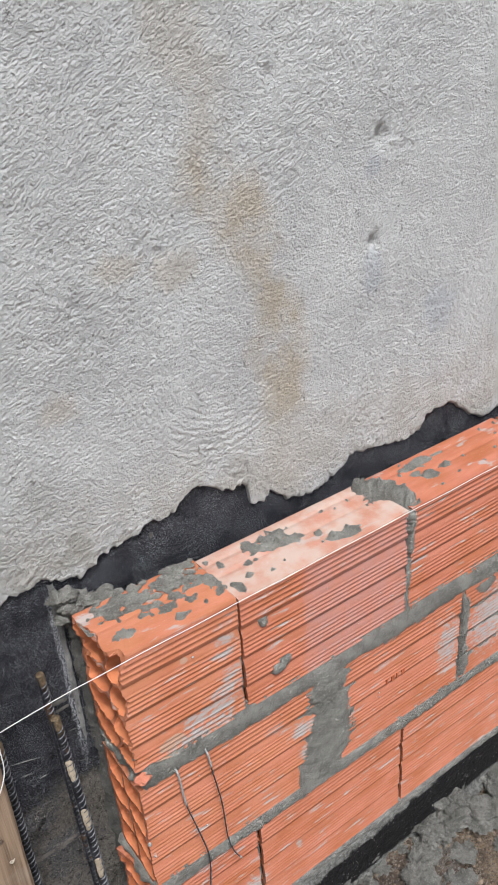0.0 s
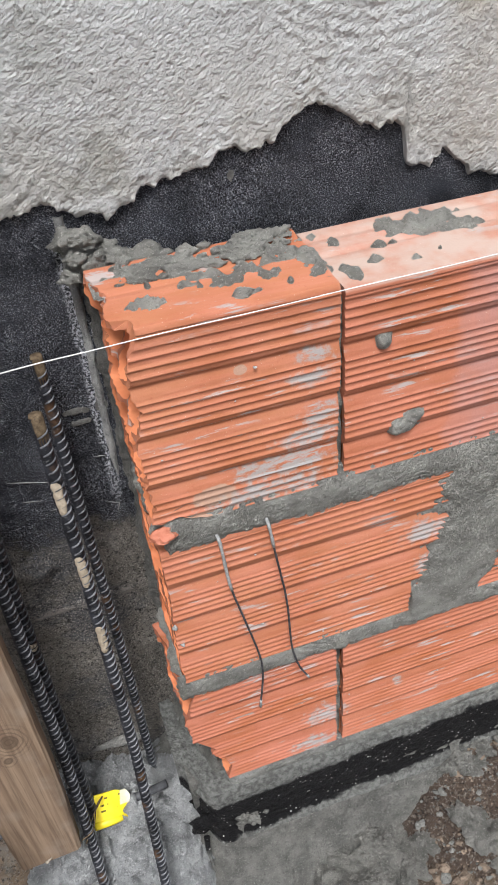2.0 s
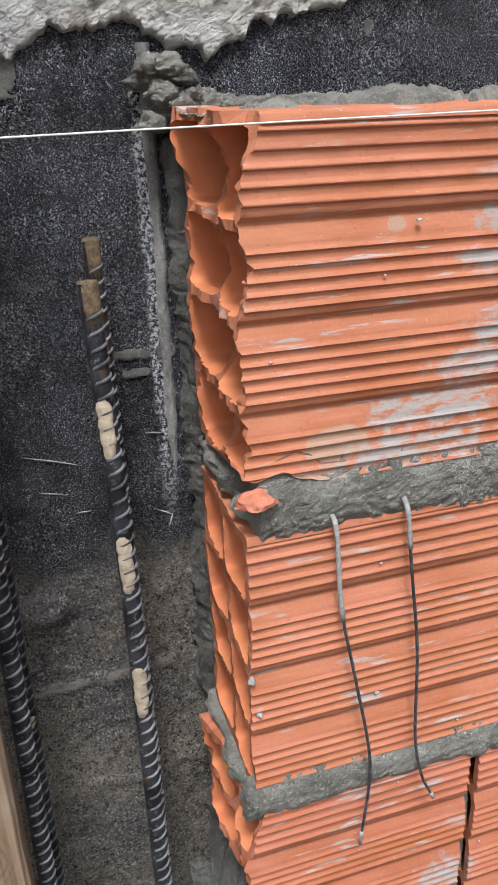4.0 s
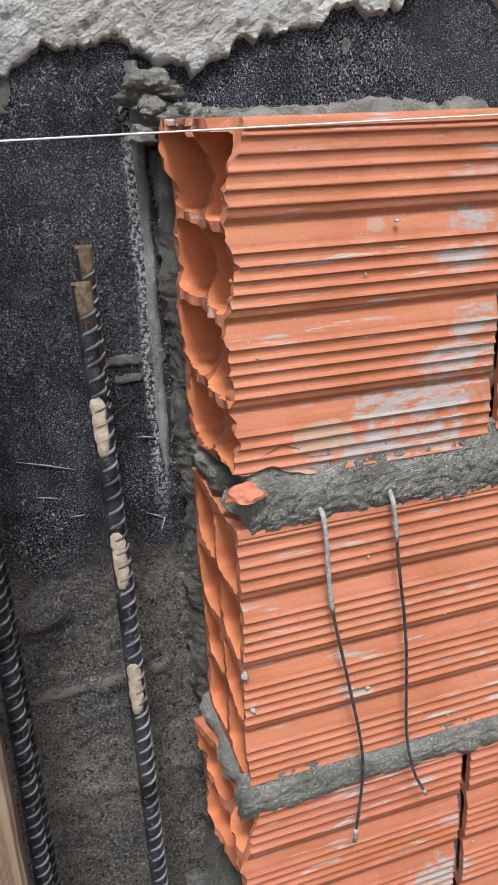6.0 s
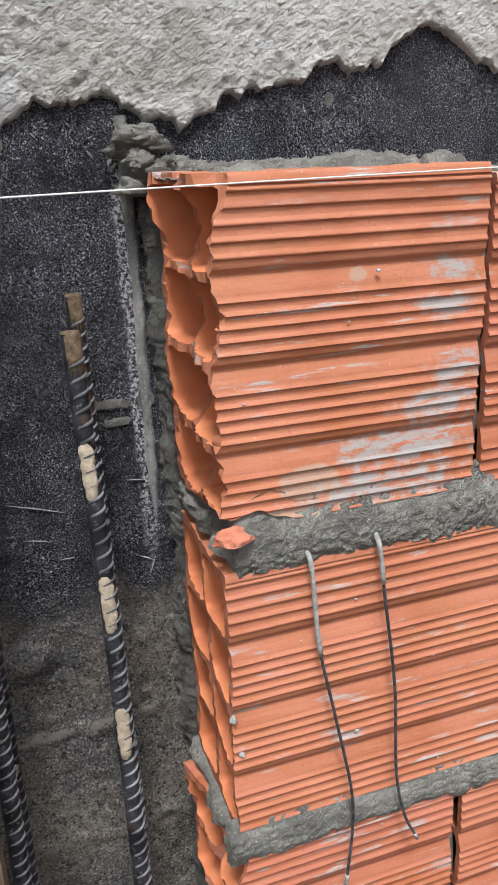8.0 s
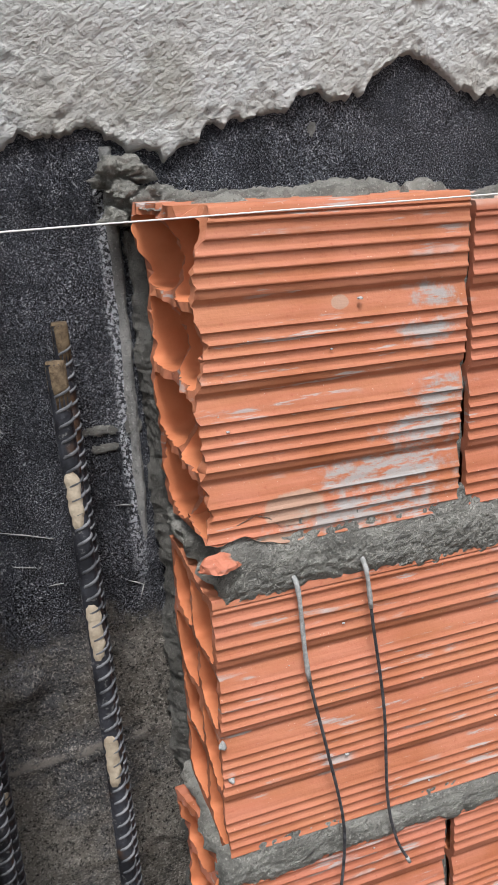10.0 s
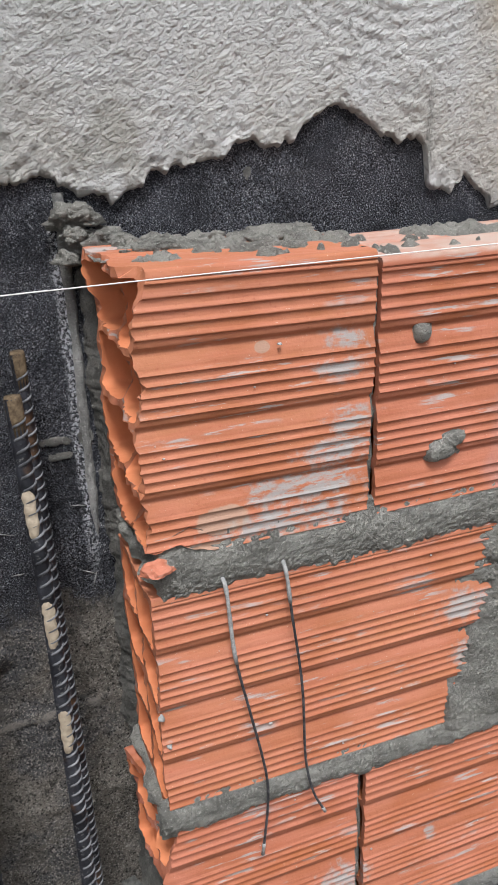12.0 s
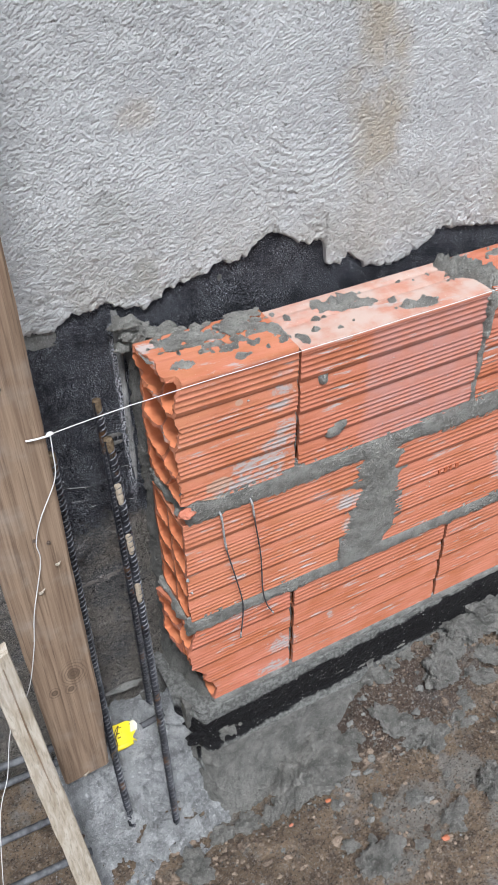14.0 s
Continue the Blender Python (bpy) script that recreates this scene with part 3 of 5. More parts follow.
lip = np.sqrt(np.clip(1 - (1 - np.clip(S / (0.0036 + 0.0022 * fbm(X * 160, 0 * X, 3, 47)), 0, 1)) ** 2, 0, 1))
X = X + 0.002 * fbm(X * 90, Zp * 90, 2, 51)
# grain dragged slantwise by the float, with pits where it tore
U, V = X * 0.88 + Zp * 0.47, Zp * 0.88 - X * 0.47
patch = 0.65 + 0.35 * smooth(-0.35, 0.45, fbm(X * 7, Zp * 7, 3, 64))
grain = patch * (0.0007 * fbm(U * 120, V * 200, 3, 71) + 0.0010 * vnoise(X * 260, Zp * 260, 73)) - 0.0007 * smooth(0.45, 0.85, vnoise(U * 75, V * 105, 75)) * smooth(0.0, 0.6, vnoise(X * 11, Zp * 11, 79))
R = np.hypot(X - 0.271, Zp - 1.020) + 0.010 * fbm(X * 16, Zp * 16, 2, 66)
grain += 0.0004 * np.sin(R * 700) * smooth(0.055, 0.075, R) * smooth(0.155, 0.125, R) * smooth(1.02, 0.98, Zp) * smooth(-0.5, 0.2, fbm(X * 24, Zp * 24, 3, 67))
Yp = WALL_Y + 0.004 - (WALL_Y + 0.004 - PLASTER_Y) * lip - lip * (0.0016 * fbm(X * 22, Zp * 22, 3, 61) + grain + 0.0024 * smooth(0.09, 0.0, S) * fbm(X * 170, Zp * 170, 3, 77))
for dx, dz, dr, dd in ((0.518, 1.226, 0.010, 0.010), (0.508, 1.100, 0.008, 0.010), (0.512, 1.198, 0.014, -0.0014), (0.501, 1.070, 0.014, -0.0014),
                       (0.20, 1.155, 0.008, 0.004), (0.10, 1.12, 0.007, 0.004), (0.355, 1.31, 0.006, 0.004)):
    Yp = Yp + dd * np.exp(-(((X - dx) / dr) ** 2 + ((Zp - dz) / (dr * 1.3)) ** 2))
render_coat = solid("wall_render", np.stack([X, Yp, Zp], -1).reshape(-1, 3), grid_faces(len(px), len(rise))[:, ::-1], PLASTER, shade=True)
render_coat.data.set_sharp_from_angle(angle=radians(45))
tagged(render_coat, "rough grey-white cement render, stained, torn along its foot", "wall render", kind="structure")
ztop = float(Zp[:, -1].min())
v, f = join([box(-9.0, -0.598, PLASTER_Y, WALL_Y + 0.011, 0.80, 3.2), box(1.594, 12.0, PLASTER_Y, WALL_Y + 0.011, 0.78, 3.2), box(-0.598, 1.594, PLASTER_Y, WALL_Y + 0.011, ztop - 0.003, 3.2)])
solid("render_field", v, f, PLASTER, render_coat)

# ---- footing beam under the new bricks ----
bx = np.arange(-0.005, 1.60, 0.0035)
PROFILE = [(0.10, 0.176), (0.03, 0.176), (0.004, 0.176), (-0.004, 0.172), (-0.008, 0.162), (-0.010, 0.145), (-0.012, 0.125), (-0.013, 0.105), (-0.016, 0.098),
           (-0.024, 0.088), (-0.030, 0.074), (-0.036, 0.058), (-0.043, 0.042), (-0.050, 0.026), (-0.060, 0.010), (-0.072, -0.004), (-0.086, -0.02)]
def beam_strip(lo, hi, name, material, seed, amp, push=0.0):
    rows = PROFILE[lo:hi]
    t = np.linspace(0, len(rows) - 1, (len(rows) - 1) * 7 + 1)
    yy, zz = np.interp(t, range(len(rows)), [p[0] for p in rows]), np.interp(t, range(len(rows)), [p[1] for p in rows])
    X, Yb = np.meshgrid(bx, yy, indexing="ij")
    _, Zb = np.meshgrid(bx, zz, indexing="ij")
    d = amp * fbm(X * 30, Zb * 40 + Yb * 40, 5, seed) + 0.22 * amp * fbm(X * 120, (Zb - Yb) * 130, 3, seed + 5) + 0.25 * amp * vnoise(X * 260, (Zb - Yb) * 260, seed + 3)
    Yb = Yb - push + d + 0.055 * smooth(0.026, -0.005, X + 0.012 * fbm(Zb * 60, Yb * 60, 3, seed + 9))
    Zb = Zb + 0.6 * d
    ob = solid(name, np.stack([X, Yb, Zb], -1).reshape(-1, 3), grid_faces(len(bx), len(t)), material, beam)
    return ob


beam = thing("footing_beam", (0.6, 0.04, 0.0), "grey concrete footing beam with a black bitumen band", "footing", kind="structure")
v, f = box(0.004, 1.6, 0.012, 0.122, -0.05, 0.174)
solid("beam_core", v, f, CONCRETE, beam)
beam_strip(6, 17, "beam_foot", CONCRETE, 81, 0.011)
beam_strip(0, 10, "bitumen_band", TAR, 82, 0.002, 0.003)
# torn end of the coat at the column
v, f = lump((0.012, -0.008, 0.115), (0.016, 0.008, 0.020), 5, 3, 0.5)
solid("tar_clot", v, f, TAR, beam)
v, f = tube(spline([(0.008, -0.018, 0.106), (0.006, -0.026, 0.085), (0.008, -0.034, 0.066)], 6), [0.004 * (1 - 0.06 * k) for k in range(13)], 7)
solid("tar_run", v, f, TAR, beam)

# ---- cement heap round the column bars ----
hx, hy = np.arange(-0.30, 0.085, 0.0024), np.arange(-0.13, 0.128, 0.0024)
X, Y = np.meshgrid(hx, hy, indexing="ij")
front = -0.008 + 0.02 * fbm(X * 14, X * 0, 3, 91)
Zh = 0.115 * smooth(front - 0.045, front + 0.050, Y) * smooth(-0.24, -0.15, X) - 0.012
Zh += 0.026 * fbm(X * 24, Y * 24, 5, 92) * smooth(-0.26, -0.2, X) + 0.034 * np.abs(fbm(X * 44, Y * 44, 5, 93)) + 0.006 * fbm(X * 170, Y * 170, 3, 95) - 0.012
Zh += 0.075 * smooth(-0.03, 0.05, X) * smooth(-0.012, 0.035, Y)
Zh -= 0.06 * smooth(0.0, 0.03, X) * smooth(0.0, -0.03, Y)
Zh = np.where(X < -0.19, Zh * 0.6 - 0.004, Zh)
heap = solid("cement_heap", np.stack([X, Y, Zh], -1).reshape(-1, 3), grid_faces(len(hx), len(hy)), SLURRY)
tagged(heap, "pale lumpy cement slurry hardened round the column bars", "concrete", kind="structure")


def heap_z(x, y):
    return max(float(Zh[np.abs(hx - x).argmin(), np.abs(hy - y).argmin()]), ground_z(x, y))


rng = random.Random(19)
knobs = []
for k in range(100):
    x, y = rng.uniform(-0.20, 0.02), rng.uniform(-0.085, 0.07)
    r = rng.uniform(0.006, 0.020)
    knobs.append(clod((x, y, heap_z(x, y) - r * 0.15), (r * rng.uniform(0.8, 1.3), r * rng.uniform(0.8, 1.2), r * rng.uniform(0.55, 0.95)), k + 300, 4 if r > 0.011 else 3, 0.8))
for v, f in knobs:
    solid("cement_lump", v, f, SLURRY, heap)

# pale ledge of mortar on the old wall behind the bars
v, f = clod((-0.060, 0.123, 0.130), (0.030, 0.006, 0.0045), 12, 4, 0.35)
tagged(solid("mortar_ledge", v, f, OLD_MORTAR), "pale ridge of old mortar on the black wall", "mortar", kind="structure")

# ---- bricks ----
def rib_profile():
    """The ribbed face from its foot to its head, as (depth, height)."""
    band, pts = BRICK_H / 4, [(0.0012, 0.0), (0.0003, 0.0012)]
    for k in range(4):
        z0, z1 = k * band + (0.0034 if k else 0.0022), (k + 1) * band - (0.0108 if k < 3 else 0.0050)
        n = 5
        p = (z1 - z0) / n
        for r in range(n):
            z = z0 + r * p
            pts += [(0.0015, z), (0.0014, z + 0.48 * p), (0.0004, z + 0.55 * p), (0.0, z + 0.63 * p), (0.0002, z + 0.73 * p), (0.0012, z + 0.89 * p)]
        if k < 3:
            e = (k + 1) * band
            pts += [(0.0013, e - 0.0104), (0.0021, e - 0.0070), (0.0025, e - 0.0060), (0.0038, e - 0.0016), (0.0043, e - 0.0002), (0.0038, e + 0.0008), (0.0019, e + 0.0028)]
    return pts + [(0.0, BRICK_H - 0.0050), (0.0003, BRICK_H - 0.0018), (0.0016, BRICK_H)]


def brick_mesh(name, length, left=0.0015, right=0.0015, slant=0.0, notch=0.0, seed=0, cuts=36):
    """A hollow block, two by four cells, ribbed in front; left and right: how far its ends are broken away."""
    H, D = BRICK_H, BRICK_D
    loop = rib_profile()
    top = [(D * u, H - (0.0012 if abs(u - 0.52) < 0.03 or abs(u - 0.80) < 0.02 else 0.0)) for u in np.linspace(0.05, 0.97, 31)]
    back = [(D, H * (1 - u)) for u in np.linspace(0.01, 0.99, 32)]
    foot = [(D * (1 - u), 0.0) for u in np.linspace(0.06, 0.92, 9)]
    loops = [loop + top + back + foot]
    shell, web = 0.0058, 0.0046
    cw, ch = (D - 2 * shell - web) / 2, (H - 2 * shell - 3 * web) / 4
    for c in range(2):
        for r in range(4):
            y0, z0 = shell + c * (cw + web), shell + r * (ch + web)
            ring = []
            for s in range(108):
                a = 2 * math.pi * s / 108
                ca, sa = math.cos(a), math.sin(a)
                q = (abs(ca) ** 7 + abs(sa) ** 7) ** (-1 / 7)
                ring.append((y0 + cw / 2 + ca * q * cw / 2 * 0.99, z0 + ch / 2 + sa * q * ch / 2 * 0.99))
            loops.append(ring)
    bm = bmesh.new()
    xs = np.linspace(0, 1, cuts + 1)
    rims, places = ([], []), []
    for li, lp in enumerate(loops):
        yy, zz = np.array([p[0] for p in lp]), np.array([p[1] for p in lp])
        jl = left * (0.50 + 0.55 * fbm(yy * 22 + 3, zz * 24, 2, seed) + 0.22 * fbm(yy * 130, zz * 140, 2, seed + 5) + 0.24 * fbm(yy * 170, zz * 160, 3, seed + 6) + 0.07 * vnoise(yy * 560, zz * 560, seed + 4)) + slant * smooth(0.62, 0.12, zz / H + 0.12 * fbm(yy * 40, zz * 60, 2, seed + 8))
        jr = right * (0.5 + 0.7 * fbm(yy * 40, zz * 35, 2, seed + 9) + 0.4 * fbm(yy * 190, zz * 220, 2, seed + 3))
        if left > 0.006:      # shells bitten away between the webs
            cell = np.abs(np.sin(np.pi * (zz - 0.006) / (H - 0.012) * 4))
            jl = jl + left * 1.1 * cell * np.exp(-((yy - D / 2) / 0.008) ** 2) + left * (0.35 * cell + 0.9 * smooth(0.84, 0.97, zz / H)) * (yy < 0.014) + left * (0.55 * smooth(0.92, 0.80, zz / H) - 0.5) * smooth(0.06, 0.09, yy)
        rings = []
        for u in xs:
            x = jl * (1 - u) + (length - jr) * u
            up = zz
            if notch:
                line = notch * smooth(0.085, 0.012, x) * (0.85 + 0.35 * fbm(x * 70, 0 * x, 3, seed + 2)) + (0.0015 if li else 0)
                up = np.where(yy < 0.045, np.maximum(zz, line), zz)
            y = yy + (0.00022 * fbm(x * 90, up * 300, 3, seed + 31) * (yy < 0.008) if li == 0 else 0)
            up = up + (0.0003 * fbm(x * 12, up * 60, 2, seed + 37) if li == 0 else 0)
            rings.append([bm.verts.new((float(u) * length, float(b), float(c))) for b, c in zip(yy, zz)])
            places += [(float(a), float(b), float(c)) for a, b, c in zip(x, y, up)]
        for a, b in zip(rings, rings[1:]):
            for s in range(len(a)):
                q = (s + 1) % len(a)
                face = bm.faces.new((a[s], b[s], b[q], a[q]) if li else (a[q], b[q], b[s], a[s]))
                face.material_index = 1 if li else 0
        rims[0].append(rings[0])
        rims[1].append(rings[-1])
    for rim in rims:
        edges = []
        for ring in rim:
            for s in range(len(ring)):
                edges.append(bm.edges.get((ring[s], ring[(s + 1) % len(ring)])))
        bmesh.ops.triangle_fill(bm, edges=edges, use_beauty=True, normal=(1, 0, 0))
    bmesh.ops.recalc_face_normals(bm, faces=bm.faces)
    for vert, p in zip(bm.verts, places):
        vert.co = p
    me = bpy.data.meshes.new(name)
    bm.to_mesh(me)
    bm.free()
    me.polygons.foreach_set("use_smooth", [True] * len(me.polygons))
    me.set_sharp_from_angle(angle=radians(48))
    me.materials.append(BRICK)
    me.materials.append(CORE)
    return me


wall_new = thing("brick_wall", (0.6, 0.049, C3), "new wall of ribbed orange hollow clay bricks, three courses, toothed end", "wall")


def lay(me, x, z, dy=0.0, turn=0.0, label=""):
    ob = new("brick", me)
    ob.parent = wall_new
    ob.location = Vector((x, dy, z)) - wall_new.location
    ob.rotation_euler = (0, 0, radians(turn))
    return tagged(ob, label)


FULL = [brick_mesh("brick", 0.278, 0.0018, 0.0018, 0, 0, 40 + k) for k in range(3)]
lay(brick_mesh("brick", 0.164, 0.011, 0.002, 0.0, 0.016, 7, 48), 0.017, C1 + 0.0075, label="cut brick with a broken hollow end and grey smears").rotation_euler = (0, radians(0.7), 0)
lay(brick_mesh("brick", 0.280, 0.0048, 0.002, 0.0, 0, 11), 0.021, C2, label="brick showing its eight hollow cells")
lay(brick_mesh("brick", 0.170, 0.010, 0.002, 0.033, 0, 23, 36), 0.011, C3, label="cut brick with a jagged slanting end")
for k in range(4):
    lay(FULL[k % 3], 0.185 + 0.283 * k, C1, (0.0, 0.001, -0.001, 0)[k], (0.0, 0.25, -0.2, 0)[k])
    lay(FULL[(k + 1) % 3], 0.308 + 0.283 * k, C2, (0.0005, -0.001, 0.001, 0)[k], (-0.15, 0.2, 0, 0)[k])
    lay(FULL[(k + 2) % 3], 0.186 + 0.283 * k, C3, (-0.0005, 0.001, 0, 0)[k], (0.15, -0.1, 0.2, 0)[k])


# ---- mortar: sheets that swell out of the joints and sink back into the bricks ----
def face_mortar(name, x0, x1, z0, z1, height, material, label="", step=0.0014, y0=0.0, floor=0.004):
    """height(x, z) metres in front of the brick face; below -floor it is left out."""
    xs, zs = np.arange(x0, x1 + step, step), np.arange(z0, z1 + step, step)
    X, Zm = np.meshgrid(xs, zs, indexing="ij")
    h = height(X, Zm)
    rim = np.minimum(np.minimum(Zm - z0, z1 - Zm), np.minimum(X - x0, x1 - X))
    h = h - 0.012 * smooth(0.006, 0.0, rim)
    q = grid_faces(len(xs), len(zs), h > -floor)[:, ::-1]
    v, q = compact(np.stack([X, y0 - np.maximum(h, -floor - 0.002), Zm], -1).reshape(-1, 3), q)
    return solid(name, v[:, [0, 1, 2]], q[:, ::-1], material, wall_new, label)


def bed(zc, half, seed, swell=0.004):
    def h(x, z):
        up = half * (1.0 + 0.40 * fbm(x * 22, z * 15, 4, seed) + 0.22 * fbm(x * 120, z * 60, 3, seed + 2))
        dn = half * (1.0 + 0.40 * fbm(x * 19, z * 15 + 7, 4, seed + 1) + 0.25 * fbm(x * 110, z * 60, 3, seed + 3))
        d = z - zc
        inside = np.where(d > 0, 1 - d / up, 1 + d / dn)
        return swell * np.tanh(inside * 2.2) + 0.0013 * fbm(x * 60, z * 80, 5, seed + 6) * (inside > -0.6) + 0.0011 * vnoise(x * 430, z * 430, seed + 8) - 0.0003
    return h


face_mortar("mortar_bed", 0.026, 1.20, C1 - 0.034, C1 + 0.030, bed(C1 - 0.002, 0.0150, 101, 0.0028), MORTAR, "fresh grey mortar squeezed from the joint")
face_mortar("mortar_bed", 0.012, 1.20, C2 - 0.030, C2 + 0.018, bed(C2 - 0.006, 0.0120, 111, 0.0034), MORTAR, "fresh grey mortar squeezed from the joint")
face_mortar("mortar_bed", 0.045, 1.20, C3 - 0.020, C3 + 0.012, bed(C3 - 0.002, 0.0075, 121, 0.004), OLD_MORTAR, "thin grey mortar bed")


def spread(rows, seed, thick=0.003, scale=55, ragged=0.55):
    def h(x, z):
        best = np.full_like(x, -9.0)
        for cx, cz, rx, rz in rows:
            best = np.maximum(best, 1 - np.sqrt(((x - cx) / rx) ** 2 + ((z - cz) / rz) ** 2))
        best = best + ragged * fbm(x * scale, z * scale, 4, seed)
        return thick * np.tanh(best * 3.0) + 0.0013 * fbm(x * 100, z * 100, 4, seed + 4) + 0.0009 * vnoise(x * 430, z * 430, seed + 8)
    return h


face_mortar("mortar_patch", 0.255, 0.375, C2 - 0.02, C1 + 0.01,
            spread([(0.318, 0.545, 0.034, 0.045), (0.322, 0.490, 0.034, 0.055), (0.312, 0.430, 0.046, 0.050), (0.292, 0.400, 0.046, 0.030)], 131, 0.0042, 45, 0.5), MORTAR, "mortar spread over a wide joint")
face_mortar("mortar_recess", 0.018, 0.085, 0.560, 0.620, lambda x, z: -0.003 + 0.004 * fbm(x * 60, z * 60, 4, 145) - 0.016 * smooth(0.038, 0.026, x + 0.007 * fbm(z * 90, x * 30, 3, 147)), MORTAR, "mortar laid bare below the chipped edge", floor=0.012)
face_mortar("mortar_dab", 0.222, 0.262, 0.625, 0.662, spread([(0.234, 0.637, 0.013, 0.007), (0.246, 0.645, 0.010, 0.006)], 151, 0.004, 120, 0.4), MORTAR)
face_mortar("mortar_dab", 0.208, 0.230, 0.712, 0.735, spread([(0.216, 0.724, 0.0062, 0.0066)], 161, 0.004, 150, 0.3), MORTAR)
face_mortar("mortar_dab", 0.270, 0.292, 0.452, 0.47, spread([(0.276, 0.462, 0.003, 0.0028), (0.284, 0.463, 0.0026, 0.0028)], 165, 0.003, 150, 0.3), OLD_MORTAR)
face_mortar("mortar_dab", 0.450, 0.486, 0.690, 0.776, spread([(0.468, 0.756, 0.009, 0.022), (0.467, 0.722, 0.005, 0.020)], 155, 0.005, 110, 0.5), MORTAR)
face_mortar("mortar_smear", 0.585, 0.740, C2, C1, spread([(0.592, 0.50, 0.012, 0.08), (0.600, 0.42, 0.016, 0.03), (0.640, 0.555, 0.02, 0.012)], 171, 0.0025, 60, 0.6), MORTAR)


# mortar standing in the upright joints, set back behind the faces
def upright(x, z0, z1, seed, material, set_back=0.006):
    zs = np.arange(z0, z1 + 0.001, 0.004)
    xs = np.linspace(x - 0.005, x + 0.005, 5)
    X, Zm = np.meshgrid(xs, zs, indexing="ij")
    Yj = set_back + 0.005 * fbm(X * 60, Zm * 55, 3, seed)
    front = np.stack([X, Yj, Zm], -1).reshape(-1, 3)
    solid("mortar_joint", front, grid_faces(len(xs), len(zs)), material, wall_new, "", True)
    v, f = box(x - 0.005, x + 0.005, set_back + 0.006, BRICK_D - 0.002, z0, z1 - 0.003)
    solid("mortar_core", v, f, material, wall_new)


for k in range(4):
    upright(0.1822 + 0.283 * k, C1, TOP - 0.001, 201 + k, MORTAR, 0.010 if k == 0 else 0.002)
    upright(0.3035 + 0.283 * k, C2, C2 + BRICK_H, 211 + k, MORTAR, 0.004)
    upright(0.1832 + 0.283 * k, C3, C3 + BRICK_H, 221 + k, MORTAR, 0.012)
# beds between the courses, seen at the toothed end
for z0, z1, x0, seed in ((C2 + BRICK_H - 0.002, C1 + 0.002, 0.026, 301), (C3 + BRICK_H - 0.002, C2 + 0.002, 0.022, 311), (0.172, C3 + 0.001, 0.05, 321)):
    v, f = box(x0 + 0.004, 1.30, 0.006, BRICK_D - 0.003, z0, z1)
    solid("mortar_core", v, f, MORTAR, wall_new)


# ragged mortar at the toothed end: closes the beds and the slot to the old wall
def end_mortar(name, y0, y1, z0, z1, bulge, seed, material, x_at):
    ys, zs = np.arange(y0, y1 + 0.001, 0.0016), np.arange(z0, z1 + 0.001, 0.0016)
    Ye, Ze = np.meshgrid(ys, zs, indexing="ij")
    u, w = (Ye - y0) / (y1 - y0), (Ze - z0) / (z1 - z0)
    rim = np.minimum(np.minimum(w, 1 - w) * 4, 1)
    Xe = x_at - bulge * np.sqrt(np.clip(rim, 0, 1)) + 0.007 * fbm(Ye * 60, Ze * 60, 5, seed) + 0.0010 * vnoise(Ye * 400, Ze * 400, seed + 2) + 0.012 * (1 - np.clip(rim, 0, 1))
    Xe = Xe + 0.010 * smooth(0.014, 0.0, Ye)
    Ze = Ze + 0.003 * fbm(Ye * 55, Ze * 25, 4, seed + 7)
    return solid(name, np.stack([Xe, Ye, Ze], -1).reshape(-1, 3), grid_faces(len(ys), len(zs)), material, wall_new)


end_mortar("mortar_end", 0.000, 0.104, C2 + BRICK_H, C1 + 0.008, 0.005, 331, MORTAR, 0.030)
end_mortar("mortar_end", 0.000, 0.104, C3 + BRICK_H - 0.006, C2 + 0.005, 0.006, 341, MORTAR, 0.024)
# slot mortar: its dark colour stands in for shade in the narrow gap
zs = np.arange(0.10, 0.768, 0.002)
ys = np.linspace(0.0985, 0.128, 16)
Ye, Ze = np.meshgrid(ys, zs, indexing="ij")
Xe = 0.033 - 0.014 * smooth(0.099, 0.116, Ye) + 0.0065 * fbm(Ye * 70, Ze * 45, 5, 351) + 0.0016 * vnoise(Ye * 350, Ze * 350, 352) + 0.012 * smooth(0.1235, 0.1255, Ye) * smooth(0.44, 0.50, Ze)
solid("slot_mortar", np.stack([Xe, Ye, Ze], -1).reshape(-1, 3), grid_faces(len(ys), len(zs)), DARK_MORTAR, wall_new, "mortar in the slot to the old wall, coloured dark for shade")
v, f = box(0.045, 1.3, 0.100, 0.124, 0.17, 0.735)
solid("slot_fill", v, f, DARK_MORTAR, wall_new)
# thin proud seam of mortar on the old wall
xs, zs = np.arange(0.003, 0.024, 0.001), np.arange(0.40, 0.815, 0.002)
X, Zm = np.meshgrid(xs, zs, indexing="ij")
off = np.abs(X - 0.0130 + 0.004 * smooth(0.62, 0.42, Zm) - 0.0016 * fbm(Zm * 26, 0 * X, 3, 361))
h = 0.0026 * np.tanh(2.5 * (1 - off / 0.0031 + 0.45 * fbm(X * 150, Zm * 110, 3, 371) - 2.0 * smooth(0.60, 0.50, Zm))) + 0.0005 * vnoise(X * 400, Zm * 400, 5)
q = grid_faces(len(xs), len(zs), h > -0.001)
v, q = compact(np.stack([X, WALL_Y - 0.0005 - h, Zm], -1).reshape(-1, 3), q)
solid("mortar_seam", v, q, SEAM, wall_new, "thin pale seam of mortar", True)


